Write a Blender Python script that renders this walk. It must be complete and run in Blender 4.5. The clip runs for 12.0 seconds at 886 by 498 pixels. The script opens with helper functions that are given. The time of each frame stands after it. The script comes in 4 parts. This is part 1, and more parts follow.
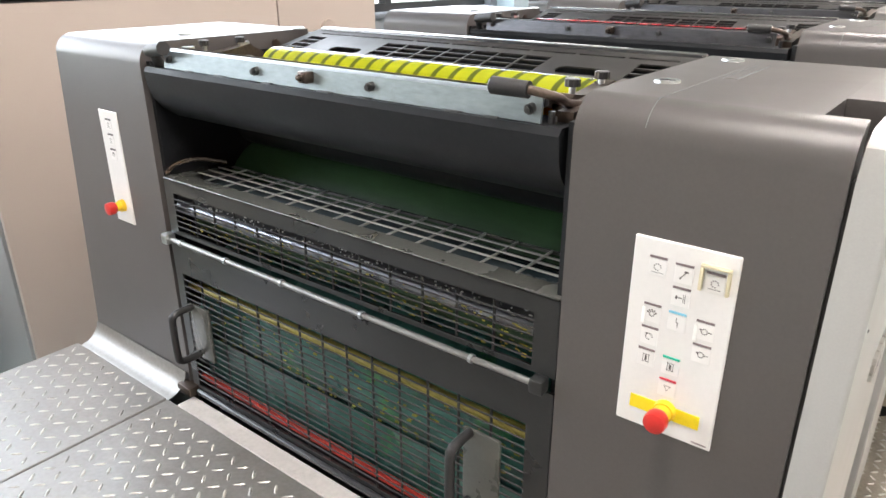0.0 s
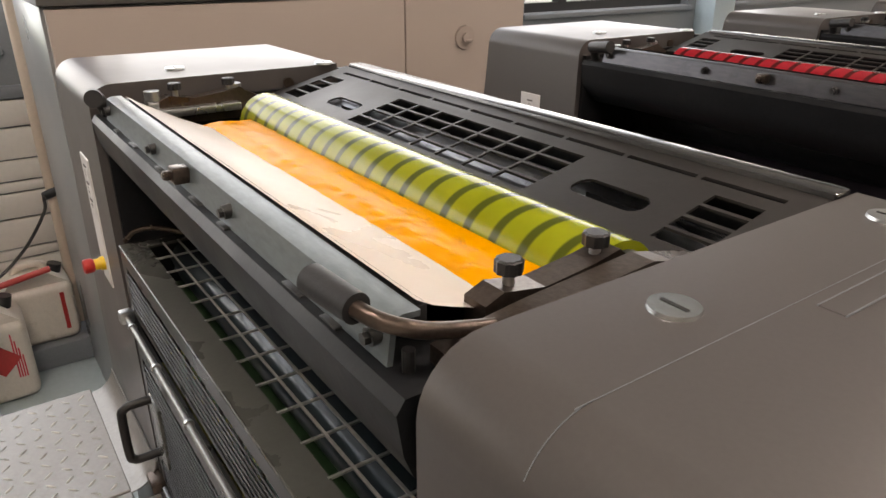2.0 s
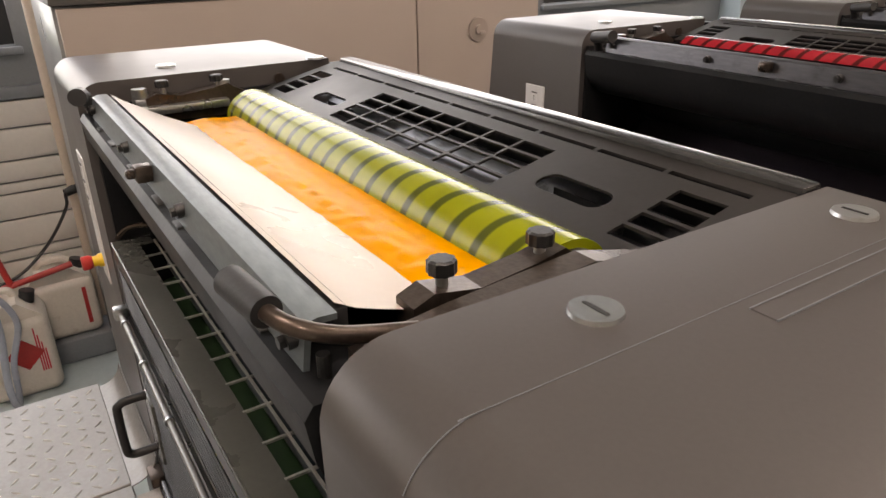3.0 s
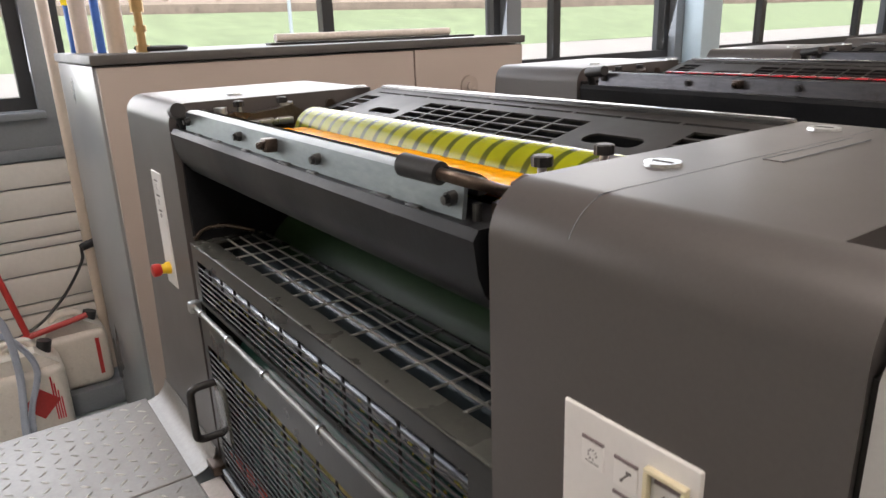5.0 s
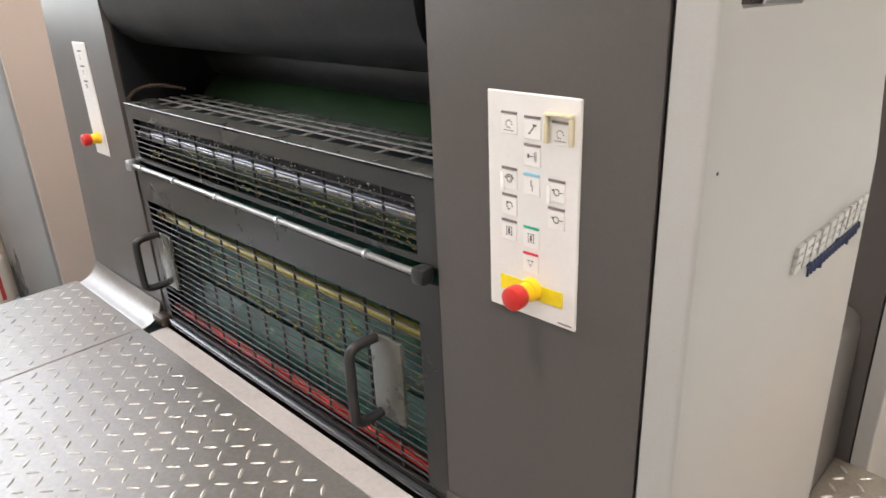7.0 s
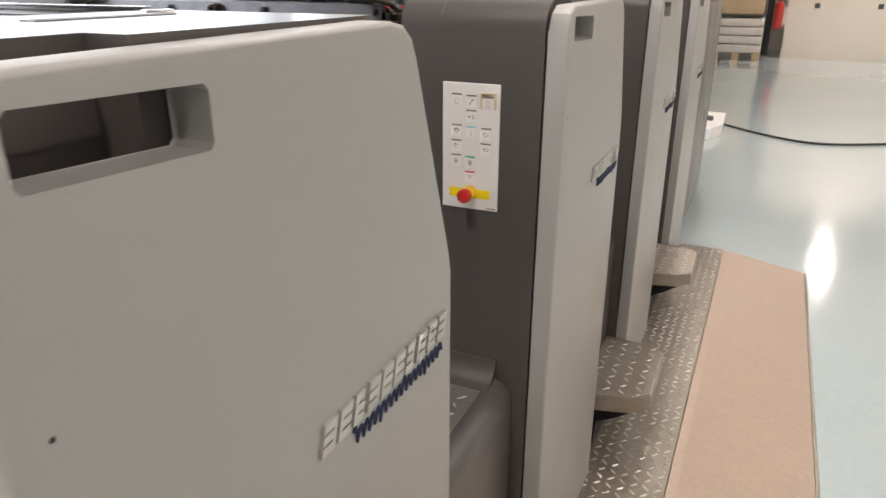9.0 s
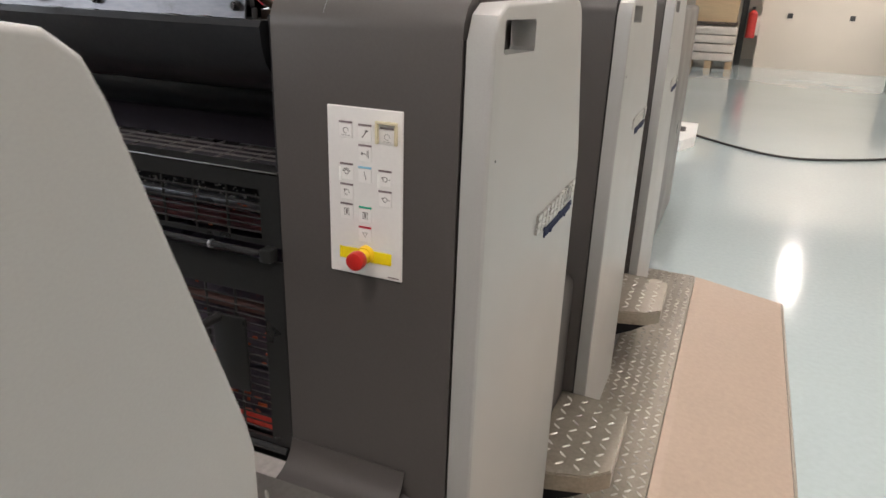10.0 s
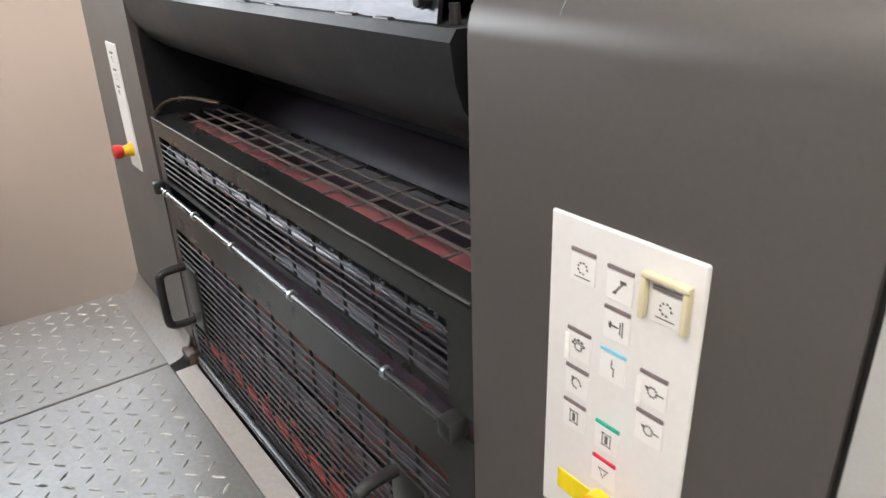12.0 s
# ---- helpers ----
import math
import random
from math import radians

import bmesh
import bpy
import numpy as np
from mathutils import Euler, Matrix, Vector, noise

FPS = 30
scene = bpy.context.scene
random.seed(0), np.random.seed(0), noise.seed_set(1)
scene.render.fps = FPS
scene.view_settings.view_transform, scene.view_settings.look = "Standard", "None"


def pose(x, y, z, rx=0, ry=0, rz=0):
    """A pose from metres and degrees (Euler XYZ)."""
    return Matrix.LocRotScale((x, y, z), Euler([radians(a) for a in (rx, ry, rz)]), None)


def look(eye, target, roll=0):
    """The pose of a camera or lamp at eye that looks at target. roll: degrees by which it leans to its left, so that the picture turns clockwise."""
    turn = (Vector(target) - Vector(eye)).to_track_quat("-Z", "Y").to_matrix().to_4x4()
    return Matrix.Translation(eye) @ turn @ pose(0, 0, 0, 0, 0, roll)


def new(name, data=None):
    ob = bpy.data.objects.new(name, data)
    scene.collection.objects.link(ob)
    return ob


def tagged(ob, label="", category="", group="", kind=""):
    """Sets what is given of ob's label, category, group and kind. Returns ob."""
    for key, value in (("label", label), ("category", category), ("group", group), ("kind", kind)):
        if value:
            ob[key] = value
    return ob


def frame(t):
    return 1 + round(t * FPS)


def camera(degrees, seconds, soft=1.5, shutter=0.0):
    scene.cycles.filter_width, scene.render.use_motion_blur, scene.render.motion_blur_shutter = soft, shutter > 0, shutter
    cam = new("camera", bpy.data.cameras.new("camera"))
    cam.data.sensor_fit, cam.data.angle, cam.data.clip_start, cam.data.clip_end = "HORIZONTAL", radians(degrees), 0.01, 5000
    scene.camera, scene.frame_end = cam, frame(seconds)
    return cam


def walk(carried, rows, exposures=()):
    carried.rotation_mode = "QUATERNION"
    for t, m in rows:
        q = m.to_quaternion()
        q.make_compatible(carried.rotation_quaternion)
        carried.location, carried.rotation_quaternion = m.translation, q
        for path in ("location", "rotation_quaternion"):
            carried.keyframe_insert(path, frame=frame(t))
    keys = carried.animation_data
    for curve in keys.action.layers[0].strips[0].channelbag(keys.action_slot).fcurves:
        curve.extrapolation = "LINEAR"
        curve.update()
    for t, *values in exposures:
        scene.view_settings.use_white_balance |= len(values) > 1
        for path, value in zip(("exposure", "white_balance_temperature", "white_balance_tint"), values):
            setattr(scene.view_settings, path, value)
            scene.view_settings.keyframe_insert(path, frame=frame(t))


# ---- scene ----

PITCH = 0.966          # spacing of the printing units along y
FRONT = 0.655          # front plane of the first unit

# ---------------------------------------------------------------- camera
cam = camera(65.06, 12.0, soft=1.5, shutter=0.2)
ROWS = [
    (0.0, 0.0000, 0.0000, 1.5000, 67.80, 0.01, 37.96),
    (0.5, -0.0053, 0.1818, 1.5087, 65.90, 0.23, 43.18),
    (1.0, -0.0620, 0.3314, 1.5240, 66.31, -0.80, 46.21),
    (1.5, -0.0961, 0.4453, 1.5465, 66.59, -0.39, 50.24),
    (2.0, -0.0956, 0.5006, 1.5541, 66.64, -0.31, 54.92),
    (2.5, -0.0859, 0.5388, 1.5539, 66.01, 0.85, 55.97),
    (3.0, -0.0723, 0.5596, 1.5528, 66.06, 0.91, 57.11),
    (5.0, 0.0395, 0.3507, 1.4839, 72.23, 1.97, 54.38),
    (5.5, 0.0981, 0.2149, 1.4547, 71.51, 3.46, 49.63),
    (6.0, 0.1331, 0.1650, 1.4097, 70.46, 3.44, 45.97),
    (6.5, 0.1570, 0.1504, 1.3666, 69.61, 1.27, 46.14),
    (7.0, 0.1868, 0.1505, 1.3537, 67.73, 2.43, 44.57),
    (7.5, 0.2187, 0.1728, 1.3689, 68.00, 1.29, 39.72),
    (9.5, 0.2645, 0.6738, 1.4085, 68.84, -0.78, 22.88),
    (10.0, 0.2208, 0.8626, 1.3923, 68.88, -1.82, 23.09),
    (10.5, 0.1757, 1.0355, 1.3927, 69.62, -0.61, 31.66),
    (11.0, 0.1374, 1.1916, 1.4133, 68.18, -0.76, 45.47),
    (11.5, 0.0997, 1.2620, 1.3995, 66.98, 0.28, 50.20),
    (12.0, 0.0187, 1.3359, 1.3939, 65.69, 1.84, 52.98),
]
EXPO = [(0.0, 1.34, 6220, 10), (0.5, 1.5, 6270, 11), (1.0, 1.5, 6280, 11), (1.5, 0.72, 6720, 13), (2.0, 0.12, 7050, 15), (3.0, 0.08, 7320, 18), (5.0, 0.22, 6670, 15),
        (5.5, 0.72, 6570, 15), (6.5, 1.0, 6520, 14), (7.5, 1.22, 6420, 13), (9.5, 0.5, 6520, 13), (10.5, 0.84, 6270, 11), (11.5, 1.3, 6270, 11), (12.0, 1.32, 6320, 10)]
walk(cam, [(t, pose(x, y, z, rx, ry, rz)) for t, x, y, z, rx, ry, rz in ROWS], EXPO)

# ---------------------------------------------------------------- world and light
world = bpy.data.worlds.new("overcast_sky")
scene.world = world
world.use_nodes = True
wn = world.node_tree
sky = wn.nodes.new("ShaderNodeTexSky")
sky.sky_type = "NISHITA"
sky.sun_disc = False
sky.sun_elevation = radians(52)
sky.sun_rotation = radians(108)
sky.air_density, sky.dust_density = 1.4, 3.0
wn.links.new(sky.outputs["Color"], wn.nodes["Background"].inputs["Color"])
wn.nodes["Background"].inputs["Strength"].default_value = 0.15

sun_data = bpy.data.lights.new("sun", "SUN")
sun_data.energy, sun_data.angle, sun_data.color = 5.0, radians(12), (1.0, 0.96, 0.9)
sun = new("sun", sun_data)
sun.matrix_world = look((30, -10, 40), (0, 0, 0))


def area_lamp(name, eye, target, w, h, watts, color):
    d = bpy.data.lights.new(name, "AREA")
    d.shape, d.size, d.size_y, d.energy, d.color = "RECTANGLE", w, h, watts, color
    o = new(name, d)
    o.matrix_world = look(eye, target)
    return o


# daylight at the window band, and the ceiling lamps' light
area_lamp("window_daylight", (-3.12, 2.0, 1.95), (0, 2.0, 1.2), 7.0, 1.3, 78, (0.88, 0.94, 1.0))
LAMPS = [(-0.34, -0.2), (-0.34, 3.4), (-0.34, 7.5), (1.7, -0.1), (1.7, 3.7), (1.7, 15.1), (4.6, -0.1), (4.6, 3.7), (4.6, 7.5), (4.6, 11.3), (4.6, 15.1)]
for lx, ly in LAMPS:
    area_lamp("ceiling_lamp_light", (lx, ly, 3.78), (lx, ly, 0), 0.14, 1.4, (34 if lx < 0 else 21) if ly < 5 else 45, (1.0, 0.88, 0.80))


# ---------------------------------------------------------------- materials
def mat(name, color, rough=0.5, metal=0.0, vary=0.12, scale=6.0, fine=90.0, bump=0.02, coat=0.0, spec=0.5, spread=0.0, stretch=(1, 1, 1), dirt=None, dirt_amount=0.0):
    m = bpy.data.materials.new(name)
    m.use_nodes = True
    nt = m.node_tree
    b = nt.nodes["Principled BSDF"]
    tc = nt.nodes.new("ShaderNodeTexCoord")
    mp = nt.nodes.new("ShaderNodeMapping")
    mp.inputs["Scale"].default_value = stretch
    nt.links.new(tc.outputs["Object"], mp.inputs["Vector"])
    n1 = nt.nodes.new("ShaderNodeTexNoise")
    n1.inputs["Scale"].default_value, n1.inputs["Detail"].default_value = scale, 6
    n2 = nt.nodes.new("ShaderNodeTexNoise")
    n2.inputs["Scale"].default_value, n2.inputs["Detail"].default_value = fine, 3
    for n in (n1, n2):
        nt.links.new(mp.outputs["Vector"], n.inputs["Vector"])
    add = nt.nodes.new("ShaderNodeMath")
    add.operation = "ADD"
    nt.links.new(n1.outputs["Fac"], add.inputs[0])
    nt.links.new(n2.outputs["Fac"], add.inputs[1])
    last = add.outputs[0]
    if spread:
        oi = nt.nodes.new("ShaderNodeObjectInfo")
        ma = nt.nodes.new("ShaderNodeMath")
        ma.operation = "MULTIPLY_ADD"
        nt.links.new(oi.outputs["Random"], ma.inputs[0])
        ma.inputs[1].default_value = spread
        nt.links.new(last, ma.inputs[2])
        last = ma.outputs[0]
    mr = nt.nodes.new("ShaderNodeMapRange")
    mr.inputs["From Min"].default_value, mr.inputs["From Max"].default_value = 0.6, 1.4 + spread
    mr.inputs["To Min"].default_value, mr.inputs["To Max"].default_value = 1 - vary, 1 + vary
    nt.links.new(last, mr.inputs["Value"])
    mul = nt.nodes.new("ShaderNodeMix")
    mul.data_type, mul.blend_type = "RGBA", "MULTIPLY"
    mul.inputs["Factor"].default_value = 1.0
    mul.inputs["A"].default_value = (*color, 1)
    nt.links.new(mr.outputs["Result"], mul.inputs["B"])
    out = mul.outputs["Result"]
    if dirt:
        nd = nt.nodes.new("ShaderNodeTexNoise")
        nd.inputs["Scale"].default_value, nd.inputs["Detail"].default_value, nd.inputs["Roughness"].default_value = scale * 2.2, 8, 0.7
        nt.links.new(tc.outputs["Object"], nd.inputs["Vector"])
        rp = nt.nodes.new("ShaderNodeMapRange")
        rp.inputs["From Min"].default_value, rp.inputs["From Max"].default_value = 0.56, 0.7
        rp.inputs["To Max"].default_value = dirt_amount
        nt.links.new(nd.outputs["Fac"], rp.inputs["Value"])
        mx = nt.nodes.new("ShaderNodeMix")
        mx.data_type = "RGBA"
        nt.links.new(rp.outputs["Result"], mx.inputs["Factor"])
        nt.links.new(out, mx.inputs["A"])
        mx.inputs["B"].default_value = (*dirt, 1)
        out = mx.outputs["Result"]
    nt.links.new(out, b.inputs["Base Color"])
    rr = nt.nodes.new("ShaderNodeMapRange")
    rr.inputs["From Min"].default_value, rr.inputs["From Max"].default_value = 0.3, 0.7
    rr.inputs["To Min"].default_value, rr.inputs["To Max"].default_value = max(0.02, rough * 0.8), min(1, rough * 1.2)
    nt.links.new(n1.outputs["Fac"], rr.inputs["Value"])
    nt.links.new(rr.outputs["Result"], b.inputs["Roughness"])
    b.inputs["Metallic"].default_value = metal
    b.inputs["Specular IOR Level"].default_value = spec
    b.inputs["Coat Weight"].default_value = coat
    b.inputs["Coat Roughness"].default_value = 0.12
    if bump:
        bp = nt.nodes.new("ShaderNodeBump")
        bp.inputs["Strength"].default_value, bp.inputs["Distance"].default_value = bump, 0.004
        nt.links.new(n2.outputs["Fac"], bp.inputs["Height"])
        nt.links.new(bp.outputs["Normal"], b.inputs["Normal"])
    return m


HOUSING = mat("dark_grey_enamel", (0.084, 0.077, 0.075), 0.34, vary=0.07, scale=3, fine=300, bump=0)
COVER = mat("light_grey_enamel", (0.335, 0.338, 0.33), 0.36, vary=0.05, scale=2, fine=500, bump=0.03)
SEAM = mat("black_gasket", (0.012, 0.012, 0.012), 0.6, bump=0)
BLACK = mat("black_satin_paint", (0.014, 0.015, 0.017), 0.45, spec=0.2, vary=0.25, scale=8, fine=150, bump=0.05, dirt=(0.05, 0.05, 0.047), dirt_amount=0.2)
BORDER = mat("dull_aluminium_border", (0.46, 0.44, 0.42), 0.45, 0.1, vary=0.12, scale=5, fine=120, dirt=(0.2, 0.18, 0.16), dirt_amount=0.4)
RODSTEEL = mat("dull_rod_steel", (0.26, 0.26, 0.25), 0.36, 0.7, vary=0.2, scale=9, fine=120)
# paler than FRAME: the light on the first unit's guard is in the colour
GUARDTOP = mat("lit_guard_steel", (0.075, 0.078, 0.070), 0.28, 0.0, vary=0.15, scale=8, fine=160, bump=0.04, coat=0.3, dirt=(0.12, 0.115, 0.10), dirt_amount=0.4)
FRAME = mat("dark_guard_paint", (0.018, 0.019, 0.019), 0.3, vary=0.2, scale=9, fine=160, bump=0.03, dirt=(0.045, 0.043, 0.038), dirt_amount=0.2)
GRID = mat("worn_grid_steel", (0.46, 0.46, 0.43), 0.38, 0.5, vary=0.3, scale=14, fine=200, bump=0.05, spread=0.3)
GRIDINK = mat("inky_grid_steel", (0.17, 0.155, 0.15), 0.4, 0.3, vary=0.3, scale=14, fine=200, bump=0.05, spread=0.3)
GUARDPLATE = mat("brown_black_satin_sheet", (0.021, 0.019, 0.018), 0.42, vary=0.15, scale=6, fine=150, spec=0.35, dirt=(0.035, 0.032, 0.03), dirt_amount=0.2)
LIP = mat("glossy_black_lip", (0.03, 0.031, 0.033), 0.2, vary=0.2, scale=9, fine=120, coat=0.4)
RAILSTEEL = mat("blue_grey_rail_steel", (0.20, 0.235, 0.25), 0.38, 0.45, vary=0.22, scale=9, fine=200, bump=0.05, stretch=(0.3, 1, 1), dirt=(0.12, 0.13, 0.13), dirt_amount=0.5)
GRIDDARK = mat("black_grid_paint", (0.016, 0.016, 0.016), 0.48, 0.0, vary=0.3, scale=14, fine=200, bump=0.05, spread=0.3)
STEEL = mat("brushed_steel", (0.5, 0.52, 0.53), 0.3, 0.9, vary=0.2, scale=7, fine=250, bump=0.04, stretch=(0.2, 1, 1), dirt=(0.12, 0.13, 0.13), dirt_amount=0.4)
DARKSTEEL = mat("inky_dark_steel", (0.10, 0.10, 0.11), 0.3, 0.8, vary=0.25, scale=7, fine=250, bump=0.04, stretch=(0.2, 1, 1), dirt=(0.03, 0.02, 0.02), dirt_amount=0.5)
CHROME = mat("roller_chrome", (0.30, 0.31, 0.33), 0.30, 1.0, vary=0.25, scale=10, fine=120, bump=0.02, stretch=(0.3, 1, 1), dirt=(0.03, 0.03, 0.03), dirt_amount=0.8)
BOLT = mat("blackened_bolt_steel", (0.09, 0.09, 0.09), 0.35, 0.8, vary=0.3, scale=60, fine=300)
BRONZE = mat("oiled_bronze_steel", (0.11, 0.085, 0.07), 0.3, 0.75, vary=0.3, scale=15, fine=220, bump=0.06, dirt=(0.03, 0.025, 0.02), dirt_amount=0.5)
RUBBER = mat("black_rubber", (0.02, 0.02, 0.021), 0.45, vary=0.2, fine=260, bump=0.06)
STUD = mat("polished_tread_studs", (0.52, 0.50, 0.465), 0.28, 0.35, vary=0.25, scale=9, fine=120)
TREAD = mat("aluminium_tread", (0.275, 0.263, 0.248), 0.38, 0.6, vary=0.16, scale=4, fine=120, bump=0.05, dirt=(0.17, 0.155, 0.14), dirt_amount=0.45)
TREADLOW = mat("worn_tread", (0.30, 0.27, 0.225), 0.36, 0.5, vary=0.2, scale=4, fine=120, bump=0.05, dirt=(0.14, 0.12, 0.10), dirt_amount=0.5)
RAMP = mat("brown_ramp_sheet", (0.42, 0.33, 0.265), 0.42, 0.15, vary=0.09, scale=2.5, fine=60, bump=0.03, dirt=(0.30, 0.24, 0.19), dirt_amount=0.12)
EPOXY = mat("blue_grey_epoxy", (0.46, 0.545, 0.565), 0.11, vary=0.06, scale=0.8, fine=40, bump=0.006, coat=0.3)
PANEL = mat("white_panel_foil", (0.74, 0.73, 0.72), 0.4, vary=0.03, fine=200, bump=0.02)
KEY = mat("white_key_foil", (0.80, 0.79, 0.78), 0.35, vary=0.02, bump=0.01)
KEYBAR = mat("grey_print", (0.20, 0.16, 0.165), 0.5, bump=0)
INKLINE = mat("black_print", (0.12, 0.11, 0.11), 0.5, bump=0)
KEYWHITE = mat("bright_white_print", (0.9, 0.9, 0.88), 0.35, bump=0)
BLUEBAR = mat("light_blue_print", (0.25, 0.6, 0.78), 0.5, bump=0)
GREENBAR = mat("green_print", (0.02, 0.42, 0.28), 0.5, bump=0)
REDBAR = mat("red_print", (0.6, 0.03, 0.06), 0.5, bump=0)
YELLOWFOIL = mat("yellow_print", (0.88, 0.70, 0.01), 0.45, bump=0)
CREAM = mat("cream_plastic", (0.66, 0.6, 0.42), 0.4, vary=0.05)
REDPLASTIC = mat("red_button_plastic", (0.55, 0.025, 0.02), 0.33, vary=0.08, fine=150)
YELLOWPLASTIC = mat("yellow_plastic", (0.85, 0.55, 0.02), 0.35, vary=0.05)
SILVERLET = mat("silver_lettering", (0.52, 0.51, 0.49), 0.3, 0.6, vary=0.06)
NAVY = mat("navy_lettering", (0.009, 0.018, 0.065), 0.4, vary=0.1)
SHEET = mat("white_fountain_foil", (0.62, 0.575, 0.53), 0.3, vary=0.05, scale=5, fine=30, bump=0.04, spec=0.35)
CABINET = mat("beige_cabinet_paint", (0.43, 0.365, 0.32), 0.42, vary=0.04, scale=2, fine=300, bump=0.04)
CABSIDE = mat("grey_cabinet_paint", (0.30, 0.31, 0.31), 0.32, 0.25, vary=0.06, scale=2, fine=300, bump=0.04)
CABTOP = mat("dark_cabinet_top", (0.10, 0.095, 0.09), 0.4, vary=0.1)
WALLW = mat("white_wall_panel", (0.74, 0.71, 0.66), 0.5, vary=0.05, scale=2, fine=60, spread=0.1, dirt=(0.5, 0.46, 0.42), dirt_amount=0.2)
PLASTER = mat("warm_white_wall", (0.72, 0.66, 0.58), 0.6, vary=0.05, scale=1.2, fine=80)
WINFRAME = mat("black_window_frame", (0.03, 0.032, 0.035), 0.4, vary=0.1)
GREYBAND = mat("grey_sill_band", (0.22, 0.24, 0.26), 0.45, vary=0.08)
POST = mat("pale_blue_post", (0.45, 0.55, 0.6), 0.4, vary=0.06)
BEIGE = mat("beige_post", (0.6, 0.5, 0.4), 0.5, vary=0.06)
CEIL = mat("ceiling_paint", (0.66, 0.62, 0.56), 0.7, vary=0.05)
JERRY = mat("translucent_white_plastic", (0.72, 0.66, 0.58), 0.4, vary=0.08, scale=8, dirt=(0.45, 0.37, 0.28), dirt_amount=0.4)
REDPAINT = mat("red_paint", (0.45, 0.03, 0.025), 0.4, vary=0.12)
CABLE = mat("black_cable", (0.02, 0.02, 0.02), 0.5, vary=0.1)
BLUEPLAS = mat("blue_plastic", (0.03, 0.12, 0.45), 0.4, vary=0.1)
HOSE = mat("grey_blue_hose", (0.4, 0.43, 0.5), 0.3, vary=0.1)
BRASS = mat("brass_fitting", (0.5, 0.34, 0.16), 0.35, 0.8, vary=0.15)
WOOD = mat("pallet_board", (0.6, 0.44, 0.27), 0.6, vary=0.15, stretch=(1, 1, 8))
PALEWRAP = mat("pale_wrap", (0.68, 0.62, 0.56), 0.4, vary=0.15, scale=8)
GRASS = mat("grass", (0.29, 0.38, 0.23), 0.9, vary=0.3, scale=0.6, fine=12)
ASPHALT = mat("pale_road", (0.5, 0.5, 0.48), 0.85, vary=0.1, scale=0.4, fine=9)
HEDGE = mat("far_bare_hedge", (0.36, 0.31, 0.26), 0.9, vary=0.35, scale=0.8, fine=6)
YELLOWINK = mat("wet_yellow_ink", (0.84, 0.34, 0.002), 0.20, vary=0.10, scale=12, fine=60, bump=0.01, spec=0.02)
MAGENTAINK = mat("wet_magenta_ink", (0.55, 0.02, 0.03), 0.12, vary=0.10, scale=12, fine=60, bump=0.12, coat=0.6)
CYANINK = mat("wet_cyan_ink", (0.01, 0.12, 0.26), 0.12, vary=0.10, scale=12, fine=60, bump=0.12, coat=0.6)
BLACKINK = mat("wet_black_ink", (0.012, 0.012, 0.014), 0.12, vary=0.10, scale=12, fine=60, bump=0.12, coat=0.6)


def banded(name, a, b, period, rough):
    """A glossy ink film with regular slanted bands along x."""
    m = mat(name, a, rough, vary=0.12, scale=10, fine=50, bump=0.02, coat=0.05, spec=0.25)
    nt = m.node_tree
    tc = nt.nodes.new("ShaderNodeTexCoord")
    w = nt.nodes.new("ShaderNodeTexWave")
    w.bands_direction = "X"
    w.inputs["Scale"].default_value = 0.314 / period
    w.inputs["Distortion"].default_value, w.inputs["Detail"].default_value = 0.7, 1
    mp = nt.nodes.new("ShaderNodeMapping")
    mp.inputs["Rotation"].default_value = (0, 0, radians(14))
    nt.links.new(tc.outputs["Object"], mp.inputs["Vector"])
    nt.links.new(mp.outputs["Vector"], w.inputs["Vector"])
    r = nt.nodes.new("ShaderNodeMapRange")
    r.inputs["From Min"].default_value, r.inputs["From Max"].default_value = 0.72, 0.9
    nt.links.new(w.outputs["Fac"], r.inputs["Value"])
    mx = nt.nodes.new("ShaderNodeMix")
    mx.data_type = "RGBA"
    bs = nt.nodes["Principled BSDF"]
    old = bs.inputs["Base Color"].links[0].from_socket
    nt.links.new(r.outputs["Result"], mx.inputs["Factor"])
    nt.links.new(old, mx.inputs["A"])
    mx.inputs["B"].default_value = (*b, 1)
    nt.links.new(mx.outputs["Result"], bs.inputs["Base Color"])
    return m


ROLLY = banded("yellow_ink_roller", (0.28, 0.31, 0.010), (0.075, 0.09, 0.012), 0.034, 0.2)
ROLLM = banded("magenta_ink_roller", (0.35, 0.02, 0.03), (0.08, 0.01, 0.01), 0.034, 0.14)
ROLLC = banded("cyan_ink_roller", (0.01, 0.10, 0.2), (0.005, 0.02, 0.04), 0.034, 0.14)
ROLLK = banded("black_ink_roller", (0.02, 0.02, 0.02), (0.008, 0.008, 0.008), 0.034, 0.14)
GREENCYL = mat("dark_green_cylinder", (0.028, 0.066, 0.026), 0.45, 0.0, vary=0.25, scale=5, fine=60, stretch=(0.3, 1, 1), spec=0.3)
PURPLECYL = mat("dark_purple_cylinder", (0.035, 0.027, 0.035), 0.45, 0.0, vary=0.25, scale=5, fine=60, stretch=(0.3, 1, 1), spec=0.3)
PINKROLL = mat("pink_ink_roller", (0.18, 0.062, 0.068), 0.3, vary=0.2, scale=6, fine=60, stretch=(0.3, 1, 1), coat=0.2)
DARKROLL = mat("dark_teal_roller", (0.022, 0.035, 0.042), 0.28, 0.2, vary=0.3, scale=6, fine=60, stretch=(0.3, 1, 1), coat=0.3)
